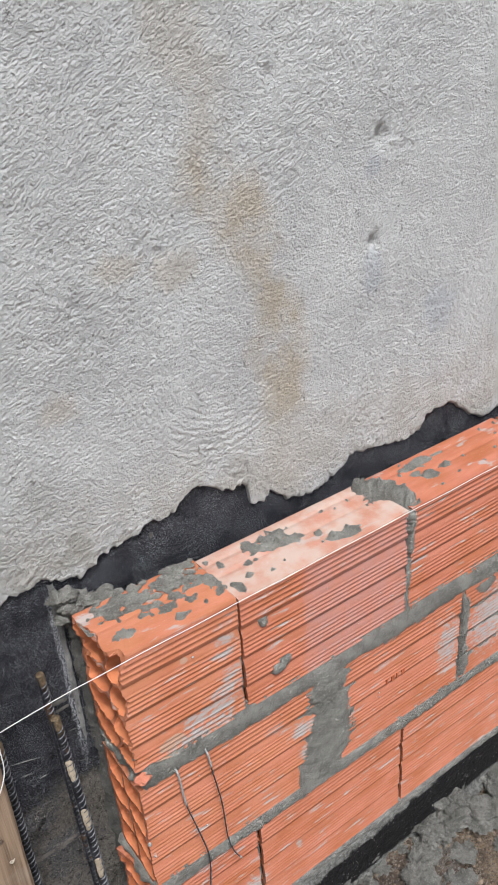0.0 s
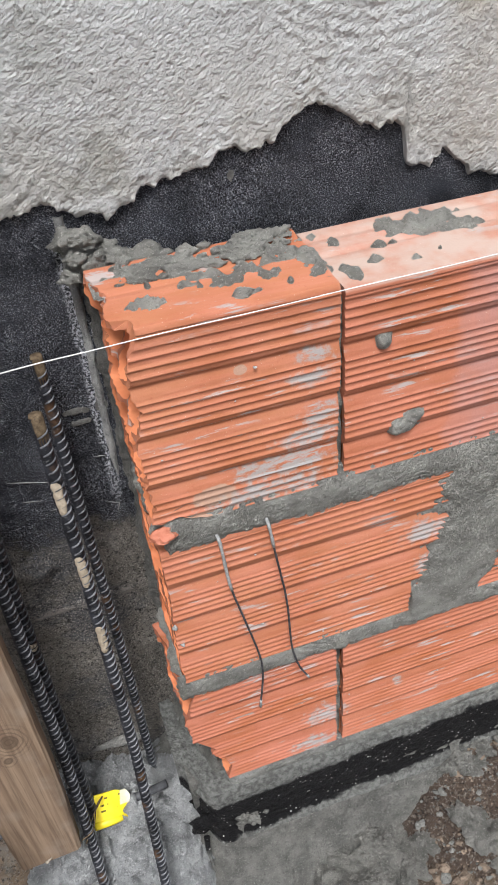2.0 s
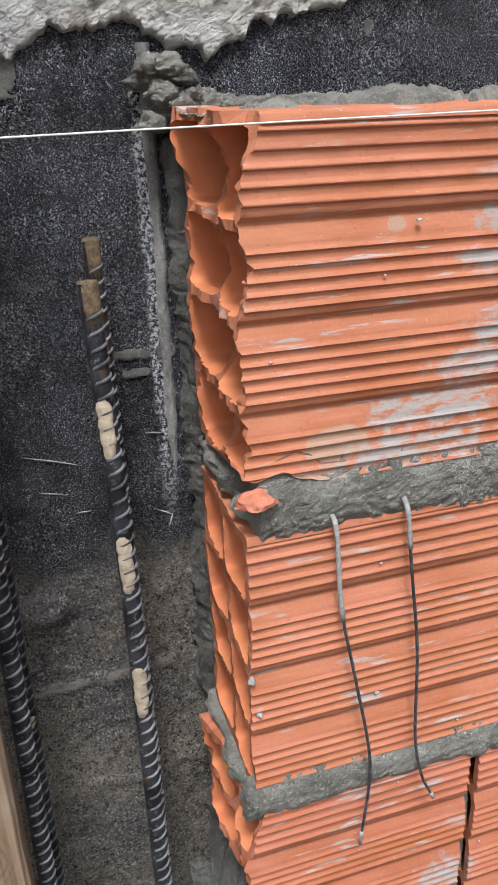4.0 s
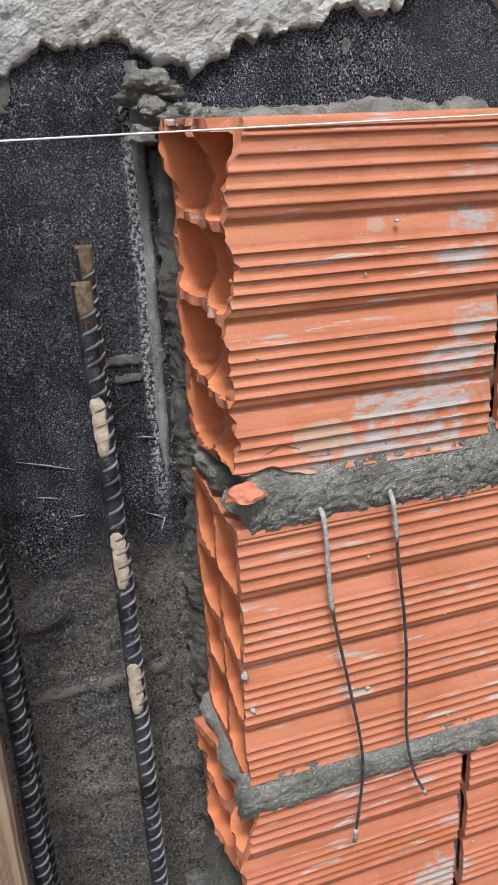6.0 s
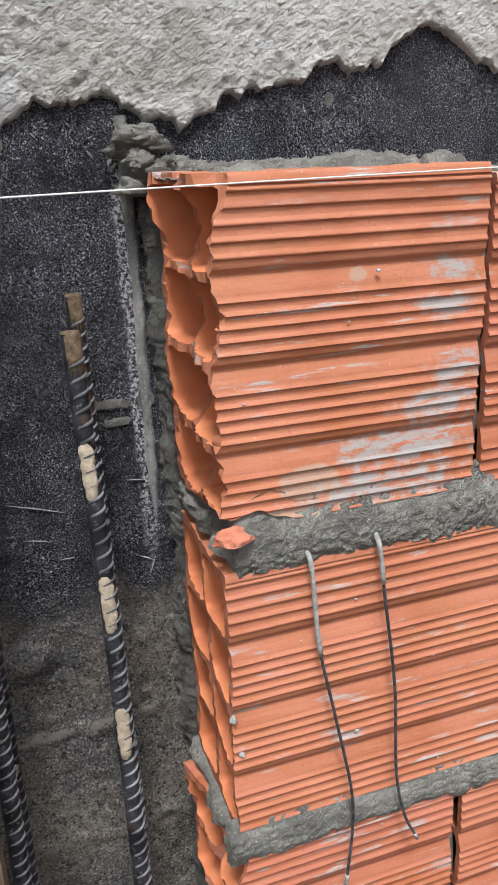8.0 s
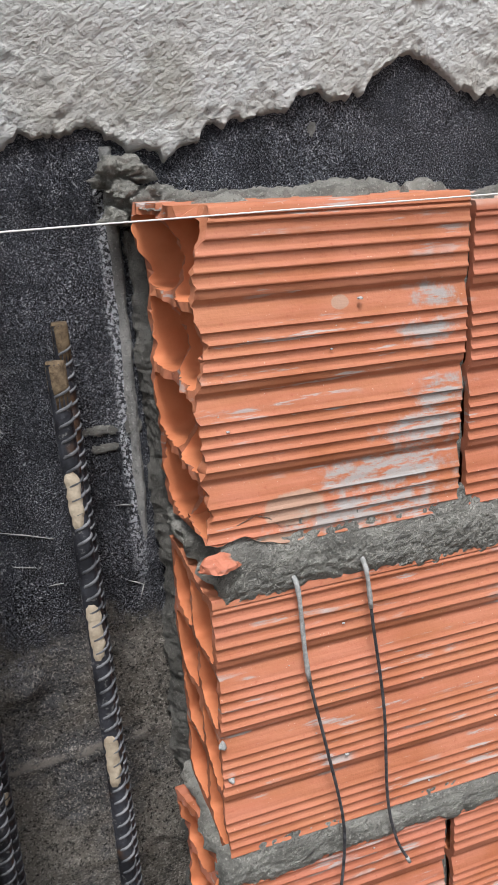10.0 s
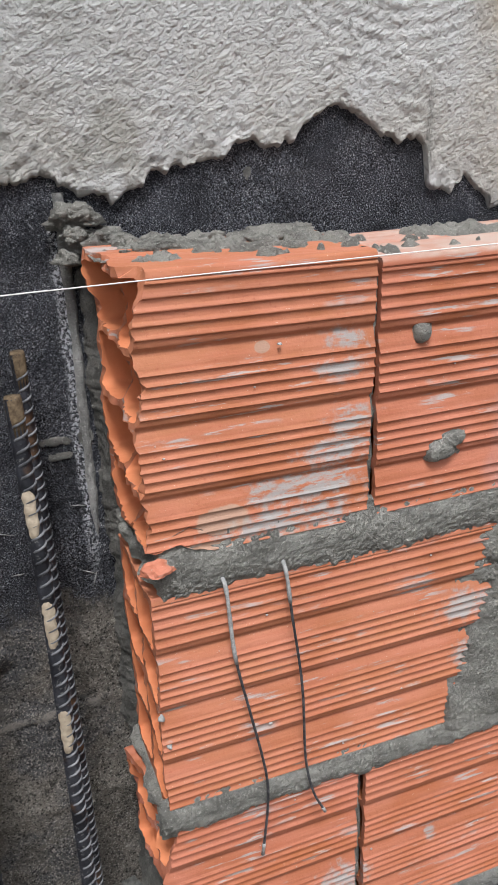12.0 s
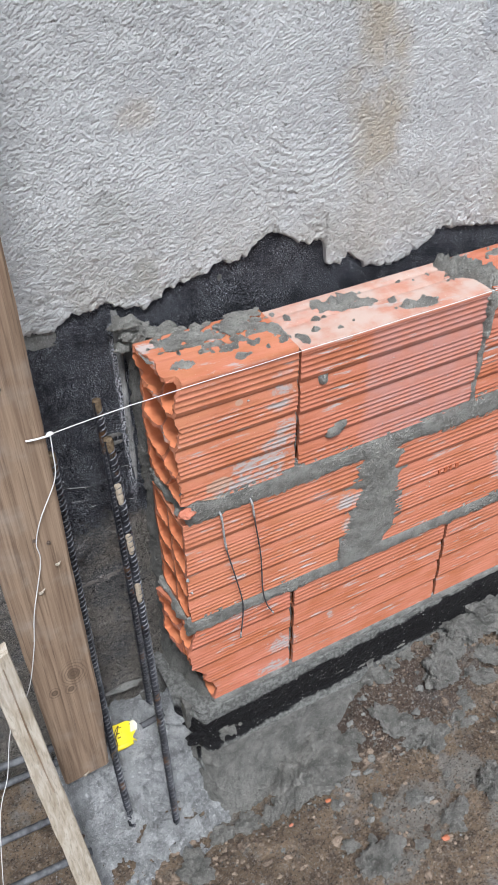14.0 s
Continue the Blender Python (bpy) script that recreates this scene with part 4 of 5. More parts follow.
# mortar lying on the top course
def top_mortar(name, rows, seed, thick, scale=75, ragged=0.75, material=MORTAR, z=TOP):
    x0, x1 = min(r[0] - r[2] * 1.5 for r in rows), max(r[0] + r[2] * 1.5 for r in rows)
    y0, y1 = min(r[1] - r[3] * 1.5 for r in rows), max(r[1] + r[3] * 1.5 for r in rows)
    xs, ys = np.arange(x0, x1, 0.0015), np.arange(y0, y1, 0.0015)
    X, Y = np.meshgrid(xs, ys, indexing="ij")
    best = np.full_like(X, -9.0)
    for cx, cy, rx, ry in rows:
        best = np.maximum(best, 1 - np.sqrt(((X - cx) / rx) ** 2 + ((Y - cy) / ry) ** 2))
    best = best + ragged * fbm(X * scale, Y * scale, 4, seed) + 0.35 * fbm(X * 260, Y * 260, 2, seed + 7)
    z = z + 0.0070 * smooth(0.184, 0.181, X)
    best = best - 3 * smooth(0.030, 0.022, X) - 3 * smooth(0.094, 0.099, Y) - 3 * smooth(0.004, 0.0, Y)
    h = thick * np.tanh(best * 2.2) + 0.95 * thick * fbm(X * 120, Y * 120, 4, seed + 3) * (best > -0.6) + 0.0010 * vnoise(X * 380, Y * 380, seed + 5)
    q = grid_faces(len(xs), len(ys), h > -0.003)
    if len(q):
        v, q = compact(np.stack([X, Y, z + np.maximum(h, -0.005)], -1).reshape(-1, 3), q)
        solid(name, v, q, material, wall_new)


top_mortar("mortar_dab", [(0.062, 0.078, 0.028, 0.014), (0.088, 0.074, 0.026, 0.014)], 401, 0.0026, 85, 0.9)
rng = random.Random(41)
lumps = []
for k in range(60):
    x = 0.012 + 0.070 * rng.random() ** 1.5
    high = 0.028 * float(smooth(0.065, 0.015, x)) + 0.003
    r = rng.uniform(0.0035, 0.0085)
    lumps.append(clod((x, rng.uniform(0.104, 0.120), 0.772 + high * rng.random()), (r * rng.uniform(0.9, 1.5), r, r * rng.uniform(0.7, 1.0)), k + 60, 3, 0.75))
solid("mortar_lumps", *join(lumps), MORTAR, wall_new, "crumbly mortar pressed to the old wall", True)
crumbs = []
for k in range(90):
    x = rng.uniform(0.040, 0.178)
    r = rng.uniform(0.0016, 0.0040) * (1.0 + 0.3 * float(smooth(0.11, 0.14, x)) * float(smooth(0.165, 0.15, x)))
    crumbs.append(clod((x, rng.uniform(0.060, 0.096), TOP + 0.0070 + r * 0.25), (r * rng.uniform(1.0, 1.9), r, r * rng.uniform(0.7, 1.0)), k + 160, 3, 0.75))
solid("mortar_lumps", *join(crumbs), MORTAR, wall_new, "crumbs of mortar along the rear edge of the top course", True)
top_mortar("mortar_dab", [(0.156, 0.064, 0.018, 0.011), (0.160, 0.090, 0.012, 0.005), (0.178, 0.045, 0.008, 0.022)], 411, 0.0030, 130, 1.15)
top_mortar("mortar_dab", [(0.100, 0.050, 0.013, 0.006), (0.112, 0.037, 0.012, 0.008), (0.130, 0.047, 0.009, 0.009), (0.140, 0.033, 0.009, 0.006), (0.118, 0.015, 0.010, 0.005), (0.052, 0.028, 0.011, 0.008), (0.085, 0.042, 0.009, 0.005)], 421, 0.0042, 140, 0.9)
top_mortar("mortar_dab", [(0.285, 0.070, 0.030, 0.015), (0.303, 0.056, 0.012, 0.012), (0.262, 0.066, 0.018, 0.010)], 431, 0.005, 90, 0.85)
top_mortar("mortar_dab", [(0.370, 0.018, 0.022, 0.010), (0.352, 0.022, 0.014, 0.008), (0.338, 0.040, 0.006, 0.005)], 441, 0.006, 80, 0.35)
top_mortar("mortar_dab", [(0.235, 0.050, 0.006, 0.005), (0.222, 0.030, 0.005, 0.004), (0.320, 0.052, 0.005, 0.005), (0.206, 0.070, 0.005, 0.008), (0.200, 0.02, 0.006, 0.010), (0.250, 0.02, 0.004, 0.003)], 446, 0.0035, 110, 0.4)
top_mortar("mortar_dab", [(0.462, 0.062, 0.026, 0.026), (0.478, 0.030, 0.018, 0.022), (0.450, 0.085, 0.014, 0.010)], 451, 0.014, 60, 0.35)
top_mortar("mortar_dab", [(0.560, 0.078, 0.035, 0.010), (0.548, 0.045, 0.014, 0.010), (0.585, 0.050, 0.012, 0.006), (0.535, 0.060, 0.008, 0.006)], 461, 0.0035, 80, 0.6)
top_mortar("mortar_dab", [(0.752, 0.04, 0.03, 0.03)], 471, 0.014, 60, 0.35)
rng = random.Random(5)
top_mortar("mortar_crumbs", [(rng.uniform(0.05, 0.75), rng.uniform(0.012, 0.09), rng.uniform(0.0015, 0.004), rng.uniform(0.0015, 0.004)) for _ in range(46)], 481, 0.003, 160, 0.35)

# fillet of mortar at the foot of the toothed end
fx, fy = np.arange(-0.035, 0.075, 0.002), np.arange(-0.012, 0.126, 0.002)
X, Y = np.meshgrid(fx, fy, indexing="ij")
Zf = 0.045 + 0.070 * smooth(-0.036, 0.045, X + 0.026 * fbm(X * 40, Y * 40, 4, 505)) - 0.05 * smooth(0.004, -0.012, Y) + 0.085 * smooth(-0.02, 0.05, X) * smooth(-0.01, 0.03, Y) + 0.05 * smooth(0.03, 0.11, Y) + 0.017 * fbm(X * 45, Y * 40, 5, 501) + 0.005 * fbm(X * 150, Y * 150, 3, 502) + 0.0014 * vnoise(X * 350, Y * 350, 503)
Zf = np.where(X > 0.035, np.minimum(Zf, 0.181 + 0.05 * smooth(0.045, 0.035, X)), Zf)
solid("mortar_fillet", np.stack([X, Y, Zf], -1).reshape(-1, 3), grid_faces(len(fx), len(fy)), CONCRETE, wall_new, "grey mortar slumped against the broken end")

rng = random.Random(77)
specks = []
for k in range(90):
    x, z = rng.uniform(0.03, 0.75), rng.choice((rng.uniform(C3 + 0.01, C3 + 0.18), rng.uniform(C2 + 0.01, C2 + 0.18), rng.uniform(C1 + 0.01, C1 + 0.18)))
    r = rng.uniform(0.0004, 0.0009) * (1.7 if rng.random() < 0.12 else 1)
    specks.append(lump((x, 0.0004 - r * 0.4, z), (r * 1.2, r, r), k, 1, 0.4))
tagged(solid("mortar_specks", *join(specks), WIRE_CEMENT, wall_new), kind="stuff")
for pts in ([(0.026, 0.614), (0.040, 0.6135), (0.052, 0.618), (0.060, 0.6150), (0.067, 0.6085), (0.081, 0.6075)],):
    solid("crack", *tube([(x, 0.0010, z) for x, z in pts], [0.00015, 0.00022, 0.00018, 0.00022, 0.00015, 0.0001], 5), DARK_MORTAR, wall_new, "hairline crack")

bits = [lump((0.0235 + 0.002 * q, 0.0015 + 0.003 * (q % 2), z), (0.0022, 0.0026, 0.0038 - 0.0004 * q), 90 + q, 2, 0.5) for q, z in enumerate((0.472, 0.462, 0.446, 0.418))]
solid("mortar_bits", *join(bits), WIRE_CEMENT, wall_new, "pale bits of mortar stuck to the broken edge", True)

# chip of brick in the mortar, stamp marks on one face
v, f = lump((0.029, -0.002, 0.593), (0.0105, 0.007, 0.0070), 14, 3, 0.38)
tagged(solid("brick_chip", v, f, BRICK), "small orange chip of brick pressed into mortar", "brick chip")
for k in range(4):
    v, f = box(0.427 + 0.0105 * k, 0.427 + 0.0105 * k + (0.003, 0.006, 0.003, 0.006)[k], -0.0006, 0.003, 0.481, 0.491)
    solid("stamp_mark", v, f, STAMP, wall_new)

# ---- tie wires hanging from the joint ----
def tie_wire(points, split):
    path = spline(points, 8)
    root = thing("tie_wire", points[0], "thin black tie wire, grey with cement at its upper end", "wire", "tie wires in the joint")
    solid("wire", *tube(path[split - 1:], 0.00105, 7), WIRE, root, "", True)
    r = [0.0015 + 0.0004 * float(vnoise(k * 0.9, 0.5, 3)) for k in range(split + 1)]
    solid("coated_end", *tube(path[:split + 1], r, 8), WIRE_CEMENT, root, "cement-grey upper end", True)
    tip = path[-3:]
    solid("tip", *tube([tip[0] + (tip[1] - tip[0]) * 0.5, tip[1], tip[2] + (tip[2] - tip[1]) * 0.3], 0.0014, 7), WIRE_CEMENT, root, "", True)


tie_wire([(0.071, 0.004, 0.578), (0.073, -0.0055, 0.570), (0.077, -0.006, 0.515), (0.086, -0.007, 0.464), (0.096, -0.008, 0.407), (0.097, -0.009, 0.374), (0.091, -0.011, 0.326)], 17)
tie_wire([(0.115, 0.004, 0.582), (0.116, -0.0055, 0.573), (0.120, -0.006, 0.536), (0.127, -0.007, 0.473), (0.129, -0.008, 0.405), (0.135, -0.009, 0.370), (0.144, -0.011, 0.348)], 14)

# ---- column bars ----
def rebar(line, radius, splashes, seed, label):
    """A ribbed bar: shank with crescent ribs and two seams, a rusty cut end, dried splashes."""
    root = thing("rebar", line[0], label, "rebar", "steel bars of the column")
    T, B = Vector(line[-1]), Vector(line[0])
    d = (T - B).normalized()
    side = d.cross(Vector((0, 1, 0))).normalized()
    over = d.cross(side)
    L = (T - B).length

    def at(q):
        z = B.z + d.z * q
        return Vector((float(np.interp(z, [p[2] for p in line], [p[0] for p in line])), float(np.interp(z, [p[2] for p in line], [p[1] for p in line])), z))

    n, sides = int(L / 0.01), 14
    verts = []
    for k in range(n + 1):
        s = L * k / n
        for q in range(sides):
            a = 2 * math.pi * q / sides
            seam = 1.0 if q in (0, sides // 2) else 0.0
            r = radius * (0.90 + 0.13 * seam)
            verts.append(at(s) + (side * math.cos(a + 0.5) + over * math.sin(a + 0.5)) * r)
    quads = [(k * sides + q, k * sides + (q + 1) % sides, (k + 1) * sides + (q + 1) % sides, (k + 1) * sides + q) for k in range(n) for q in range(sides)]
    solid("shank", verts, quads, STEEL, root, "", True)
    ribs = []
    for k in range(int(L / 0.0082)):
        for half in (0, 1):
            s0, vs = (k + 0.5 * half) * 0.0082, []
            for q in range(9):
                u = q / 8 * 2 - 1
                a = 0.5 + math.pi * half + math.pi / 2 + u * 1.30
                s, h = s0 + 0.0026 * u, radius * (0.90 + 0.17 * (1 - u * u) ** 0.5)
                out = side * math.cos(a) + over * math.sin(a)
                vs += [at(s - 0.0011) + out * radius * 0.86, at(s - 0.0004) + out * h, at(s + 0.0004) + out * h, at(s + 0.0011) + out * radius * 0.86]
            ribs.append((vs, [(q * 4 + e, q * 4 + e + 1, q * 4 + e + 5, q * 4 + e + 4) for q in range(8) for e in range(3)]))
    solid("ribs", *join(ribs), RIB, root, "rubbed lighter ribs")
    solid("cut_end", *tube([at(L - 0.024), at(L - 0.012), at(L - 0.0008), T + d * 0.0016], [radius * 0.89, radius * 0.935, radius * 0.94, radius * 0.84], 14), RUST, root, "rusty cut end", True)
    for z0, z1, ang in splashes:
        vs, m, w = [], 14, 7
        for k in range(m + 1):
            z = z0 + (z1 - z0) * k / m
            s = (z - B.z) / d.z
            for q in range(w + 1):
                taper = math.sin(math.pi * min(max(k / m, 0.0), 1.0)) ** 0.4
                a = ang + (q / w - 0.5) * 2.0 * (0.25 + 0.75 * taper) + 0.25 * float(vnoise(k * 0.7, q * 0.4, seed))
                ph = (s / 0.0088) % 1.0
                r = radius * (1.0 + 0.12 * max(0.0, 1 - abs(ph - 0.5) / 0.25)) if 0 < q < w and 0 < k < m else radius * 0.9
                vs.append(at(s) + (side * math.cos(a) + over * math.sin(a)) * r)
        fs = [(k * (w + 1) + q, k * (w + 1) + q + 1, (k + 1) * (w + 1) + q + 1, (k + 1) * (w + 1) + q) for k in range(m) for q in range(w)]
        solid("paint_splash", vs, fs, SPLASH, root, "dried cream splash", True)
    return root


rebar([(-0.058, -0.064, -0.03), (-0.0495, -0.032, 0.10), (-0.0415, 0.000, 0.30), (-0.0385, 0.022, 0.55), (-0.040, 0.040, 0.707)], 0.0058,
      [(0.618, 0.650, 1.3), (0.540, 0.574, 1.35), (0.458, 0.492, 1.35)], 3, "ribbed steel bar with cream paint splashes and rusty top")
rebar([(-0.031, 0.086, -0.02), (-0.0285, 0.092, 0.35), (-0.0295, 0.103, 0.716)], 0.0054, [], 5, "ribbed dark steel bar standing close to the black wall")
rebar([(-0.122, -0.045, -0.03), (-0.117, 0.005, 0.13), (-0.113, 0.030, 0.28), (-0.108, 0.040, 0.54), (-0.104, 0.046, 0.707)], 0.0060, [], 7, "ribbed steel bar beside the upright board")
rebar([(-0.112, 0.030, -0.02), (-0.104, 0.105, 0.719)], 0.0056, [(0.415, 0.425, 1.4)], 9, "ribbed dark steel bar behind the upright board")


# ---- bars lying on the ground by the column ----
BAR_DUST = make_plain("dusty_steel", (0.040, 0.040, 0.043), (0.130, 0.133, 0.138), 60, 0.7, 0.001, 0.2)


def lying_bar(a, b, radius, label="dusty grey steel bar lying on the soil"):
    root = thing("ground_bar", a, label, "rebar", "steel bars on the ground")
    pts = [Vector(a).lerp(Vector(b), k / 60) for k in range(61)]
    solid("shank", *tube([p + Vector((0, 0, 0.002 * float(vnoise(k * 0.2, a[1] * 9, 3)))) for k, p in enumerate(pts)], [radius * (1 + 0.10 * (k % 2)) for k in range(61)], 10), BAR_DUST, root, "", True)


for y, z, x1 in ((0.106, 0.036, -0.17), (0.020, 0.030, -0.16), (-0.047, 0.020, -0.19)):
    lying_bar((-0.75, y + 0.03, z), (x1, y, z), 0.0055)
lying_bar((-0.75, 0.108, 0.150), (-0.106, 0.056, 0.152), 0.0055, "dusty grey steel bar tied to the column bars")

# short grey bar behind the tag
root = thing("stirrup_bar", (-0.072, 0.052, 0.120), "short grey steel stirrup bar between the column bars", "rebar")
solid("shank", *tube([(-0.076, 0.052, 0.116), (-0.05, 0.050, 0.122), (-0.020, 0.050, 0.128)], 0.0050, 10), BAR_DUST, root, "", True)

# ---- upright board, lath, builder's line ----
def plank(corner_rows, name, material, parent, seed, wear=0.0012):
    """A plank from (z, x left, x right, y front, y back) rows, its edges knocked."""
    verts, n = [], len(corner_rows)
    for k, (z, xl, xr, yf, yb) in enumerate(corner_rows):
        e = 0.003
        ring = [(xl + e, yf), (xr - e, yf), (xr, yf + e), (xr, yb - e), (xr - e, yb), (xl + e, yb), (xl, yb - e), (xl, yf + e)]
        for q, (x, y) in enumerate(ring):
            j = wear * float(fbm(z * 25, q * 1.7, 3, seed))
            verts.append((x + j, y + 0.6 * j, z + (0.004 * float(vnoise(x * 120, y * 60, seed)) if k in (0, n - 1) else 0)))
    faces = [(k * 8 + q, k * 8 + (q + 1) % 8, k * 8 + 8 + (q + 1) % 8, k * 8 + 8 + q) for k in range(n - 1) for q in range(8)]
    faces += [tuple(range(7, -1, -1)), tuple(range((n - 1) * 8, n * 8))]
    return solid(name, verts, faces, material, parent)


board = thing("upright_board", (-0.15, 0.01, 0.13), "weathered pine formwork board standing upright, knotted and nailed", "board")
rows = []
for k in range(60):
    z = 0.148 + 1.35 * k / 59
    lean = -0.004 - 0.013 * (z - 0.35)
    rows.append((z, -0.195 - 0.002 * (z - 0.15), float(np.interp(z, (0.15, 0.32, 0.58, 0.80), (-0.128, -0.1195, -0.117, -0.1135))), lean, lean + 0.026))
plank(rows, "plank", BOARD, board, 601)
for x, z in ((-0.146, 0.845), (-0.150, 0.645), (-0.136, 0.635), (-0.160, 0.905)):
    y = -0.004 - 0.013 * (z - 0.35)
    solid("nail", *tube([(x, y + 0.004, z), (x, y - 0.0012, z), (x, y - 0.0016, z)], [0.0022, 0.0024, 0.0015], 9), NAIL, board)
for x, z, s in ((-0.157, 0.565, 0.7), (-0.165, 0.155, 0.9), (-0.132, 0.60, 0.5)):
    y = -0.004 - 0.013 * (z - 0.35)
    v, f = join([tube(spline([(x - 0.004 * s, y + 0.002, z - 0.008 * s), (x, y - 0.003, z), (x + 0.007 * s, y - 0.004, z + 0.009 * s)], 4), [0.0006, 0.0012, 0.002, 0.002, 0.0018, 0.0016, 0.0012, 0.0008, 0.0004], 6)])
    solid("splinter", v, f, LATH, board, "pale torn splinter")

lath = thing("lath", (-0.20, -0.10, 0.0), "pale sawn lath leaning against the upright board", "board")
a, b = Vector((-0.226, -0.034, 0.522)), Vector((-0.207, -0.115, -0.02))
d = (a - b).normalized()
s = Vector((1, 0, 0))
s = (s - d * s.dot(d)).normalized()
o = d.cross(s)
verts, nrow = [], 30
for k in range(nrow + 1):
    p = b.lerp(a, k / nrow)
    for q, (u, w) in enumerate(((-1, -0.5), (-0.9, -0.6), (0.9, -0.6), (1, -0.5), (1, 0.5), (0.9, 0.6), (-0.9, 0.6), (-1, 0.5))):
        j = 0.0012 * float(fbm(k * 0.6, q * 2.1, 3, 611))
        verts.append(p + s * (u * 0.0150 + j) + o * (w * 0.014 + j) + d * (0.006 * (u + 0.4 * w) if k == nrow else 0))
faces = [(k * 8 + q, k * 8 + (q + 1) % 8, k * 8 + 8 + (q + 1) % 8, k * 8 + 8 + q) for k in range(nrow) for q in range(8)]
faces += [tuple(range(7, -1, -1)), tuple(range(nrow * 8, nrow * 8 + 8))]
solid("strip", verts, faces, LATH, lath)
solid("split", *tube([b.lerp(a, 0.55) - o * 0.0090 + s * 0.003, b.lerp(a, 0.75) - o * 0.0094 + s * 0.002, b.lerp(a, 0.97) - o * 0.0088 + s * 0.003], [0.0004, 0.0013, 0.0008], 6), BOARD, lath, "dark split along the grain")

line = thing("builders_line", (-0.11, -0.005, 0.777), "taut white nylon builder's line along the brick edge", "string")
taut = [(-0.110 + (1.60 + 0.110) * k / 80, -0.0045 + 0.0004 * math.sin(k) - 0.006 * max(0.0, 1 - k / 4), 0.7778 - 0.0010 * k / 80) for k in range(81)]
solid("taut_line", *tube(taut, 0.00045, 6), STRING, line, "", True)
solid("knot", *lump((-0.110, -0.0115, 0.7785), (0.004, 0.0026, 0.003), 3, 2, 0.4), STRING, line, "", True)
solid("wrap", *tube(spline([(-0.134, -0.0110, 0.779), (-0.122, -0.0125, 0.7785), (-0.110, -0.0125, 0.7785)], 6), 0.0011, 6), STRING, line, "", True)
tail = [(-0.110, -0.0125, 0.778), (-0.111, -0.013, 0.759), (-0.115, -0.013, 0.723), (-0.138, -0.0125, 0.677), (-0.149, -0.012, 0.644), (-0.150, -0.0115, 0.613), (-0.171, -0.011, 0.538),
        (-0.183, -0.010, 0.476), (-0.204, -0.012, 0.407), (-0.238, -0.014, 0.350), (-0.262, -0.018, 0.261), (-0.290, -0.03, 0.19), (-0.330, -0.06, 0.01)]
solid("loose_tail", *tube(spline(tail, 10), 0.00065, 6), STRING, line, "", True)

# ---- yellow plastic tag wired to the bar ----
tag = thing("plastic_tag", (-0.095, 0.02, 0.12), "yellow folded plastic tag with worn dark print", "tag")
def sheet(p00, p10, p01, n=10, m=8, bend=0.0, thick=0.0016, corner=0.0):
    A, U, W = Vector(p00), Vector(p10) - Vector(p00), Vector(p01) - Vector(p00)
    N = U.cross(W).normalized()
    vs = []
    for side in (0, 1):
        for i in range(n + 1):
            for j in range(m + 1):
                u, w = i / n, j / m
                cut = corner * max(0.0, w + u - 1.55)
                vs.append(A + U * (u - cut) + W * (w - cut) + N * (bend * math.sin(math.pi * u) + thick * side))
    k0, fs = (n + 1) * (m + 1), []
    for i in range(n):
        for j in range(m):
            q = (i * (m + 1) + j, (i + 1) * (m + 1) + j, (i + 1) * (m + 1) + j + 1, i * (m + 1) + j + 1)
            fs += [q[::-1], tuple(k + k0 for k in q)]
    rim = [i * (m + 1) for i in range(n + 1)] + [n * (m + 1) + j for j in range(1, m + 1)] + [i * (m + 1) + m for i in range(n - 1, -1, -1)] + [j for j in range(m - 1, 0, -1)]
    for a, b in zip(rim, rim[1:] + rim[:1]):
        fs.append((a, b, b + k0, a + k0))
    return vs, fs


TAG_A, TAG_U, TAG_W = Vector((-0.113, 0.032, 0.124)), Vector((0.042, 0.008, -0.014)), Vector((0.008, 0.022, 0.027))
solid("plate", *sheet(TAG_A, TAG_A + TAG_U, TAG_A + TAG_W, bend=0.003, corner=0.35), YELLOW, tag)
p = TAG_A + TAG_U * 0.70 + TAG_W * 0.42 + Vector((0.001, -0.0015, 0.0022))
solid("worn_corner", *sheet(p, p + TAG_U * 0.28, p + TAG_W * 0.46, 4, 4, thick=0.0016, corner=0.5), CREAM, tag, "scuffed pale corner")
solid("fold", *tube([TAG_A + Vector((0.001, -0.001, 0)), TAG_A + TAG_U * 0.5 + Vector((0, -0.002, 0.001)), TAG_A + TAG_U], 0.0050, 12), YELLOW, tag, "rolled lower edge", True)
for u, w, l in ((0.30, 0.74, 0.12), (0.46, 0.74, 0.16), (0.66, 0.72, 0.08), (0.20, 0.52, 0.10), (0.34, 0.52, 0.20), (0.58, 0.52, 0.10), (0.22, 0.33, 0.14), (0.40, 0.33, 0.12), (0.56, 0.33, 0.16)):
    U, W = TAG_U, TAG_W
    p = TAG_A + U * u + W * w + Vector((0.0, -0.0016, 0.0040))
    solid("print_bar", *sheet(p, p + U * l, p + W * 0.055, 3, 1, bend=0.0004, thick=0.0006), INK, tag)
solid("binding_wire", *tube(spline([(-0.124, 0.000, 0.165), (-0.110, 0.006, 0.168), (-0.104, 0.040, 0.150), (-0.095, 0.048, 0.152), (-0.108, 0.02, 0.168), (-0.122, 0.002, 0.150)], 6), 0.0007, 6), RUST, tag, "", True)

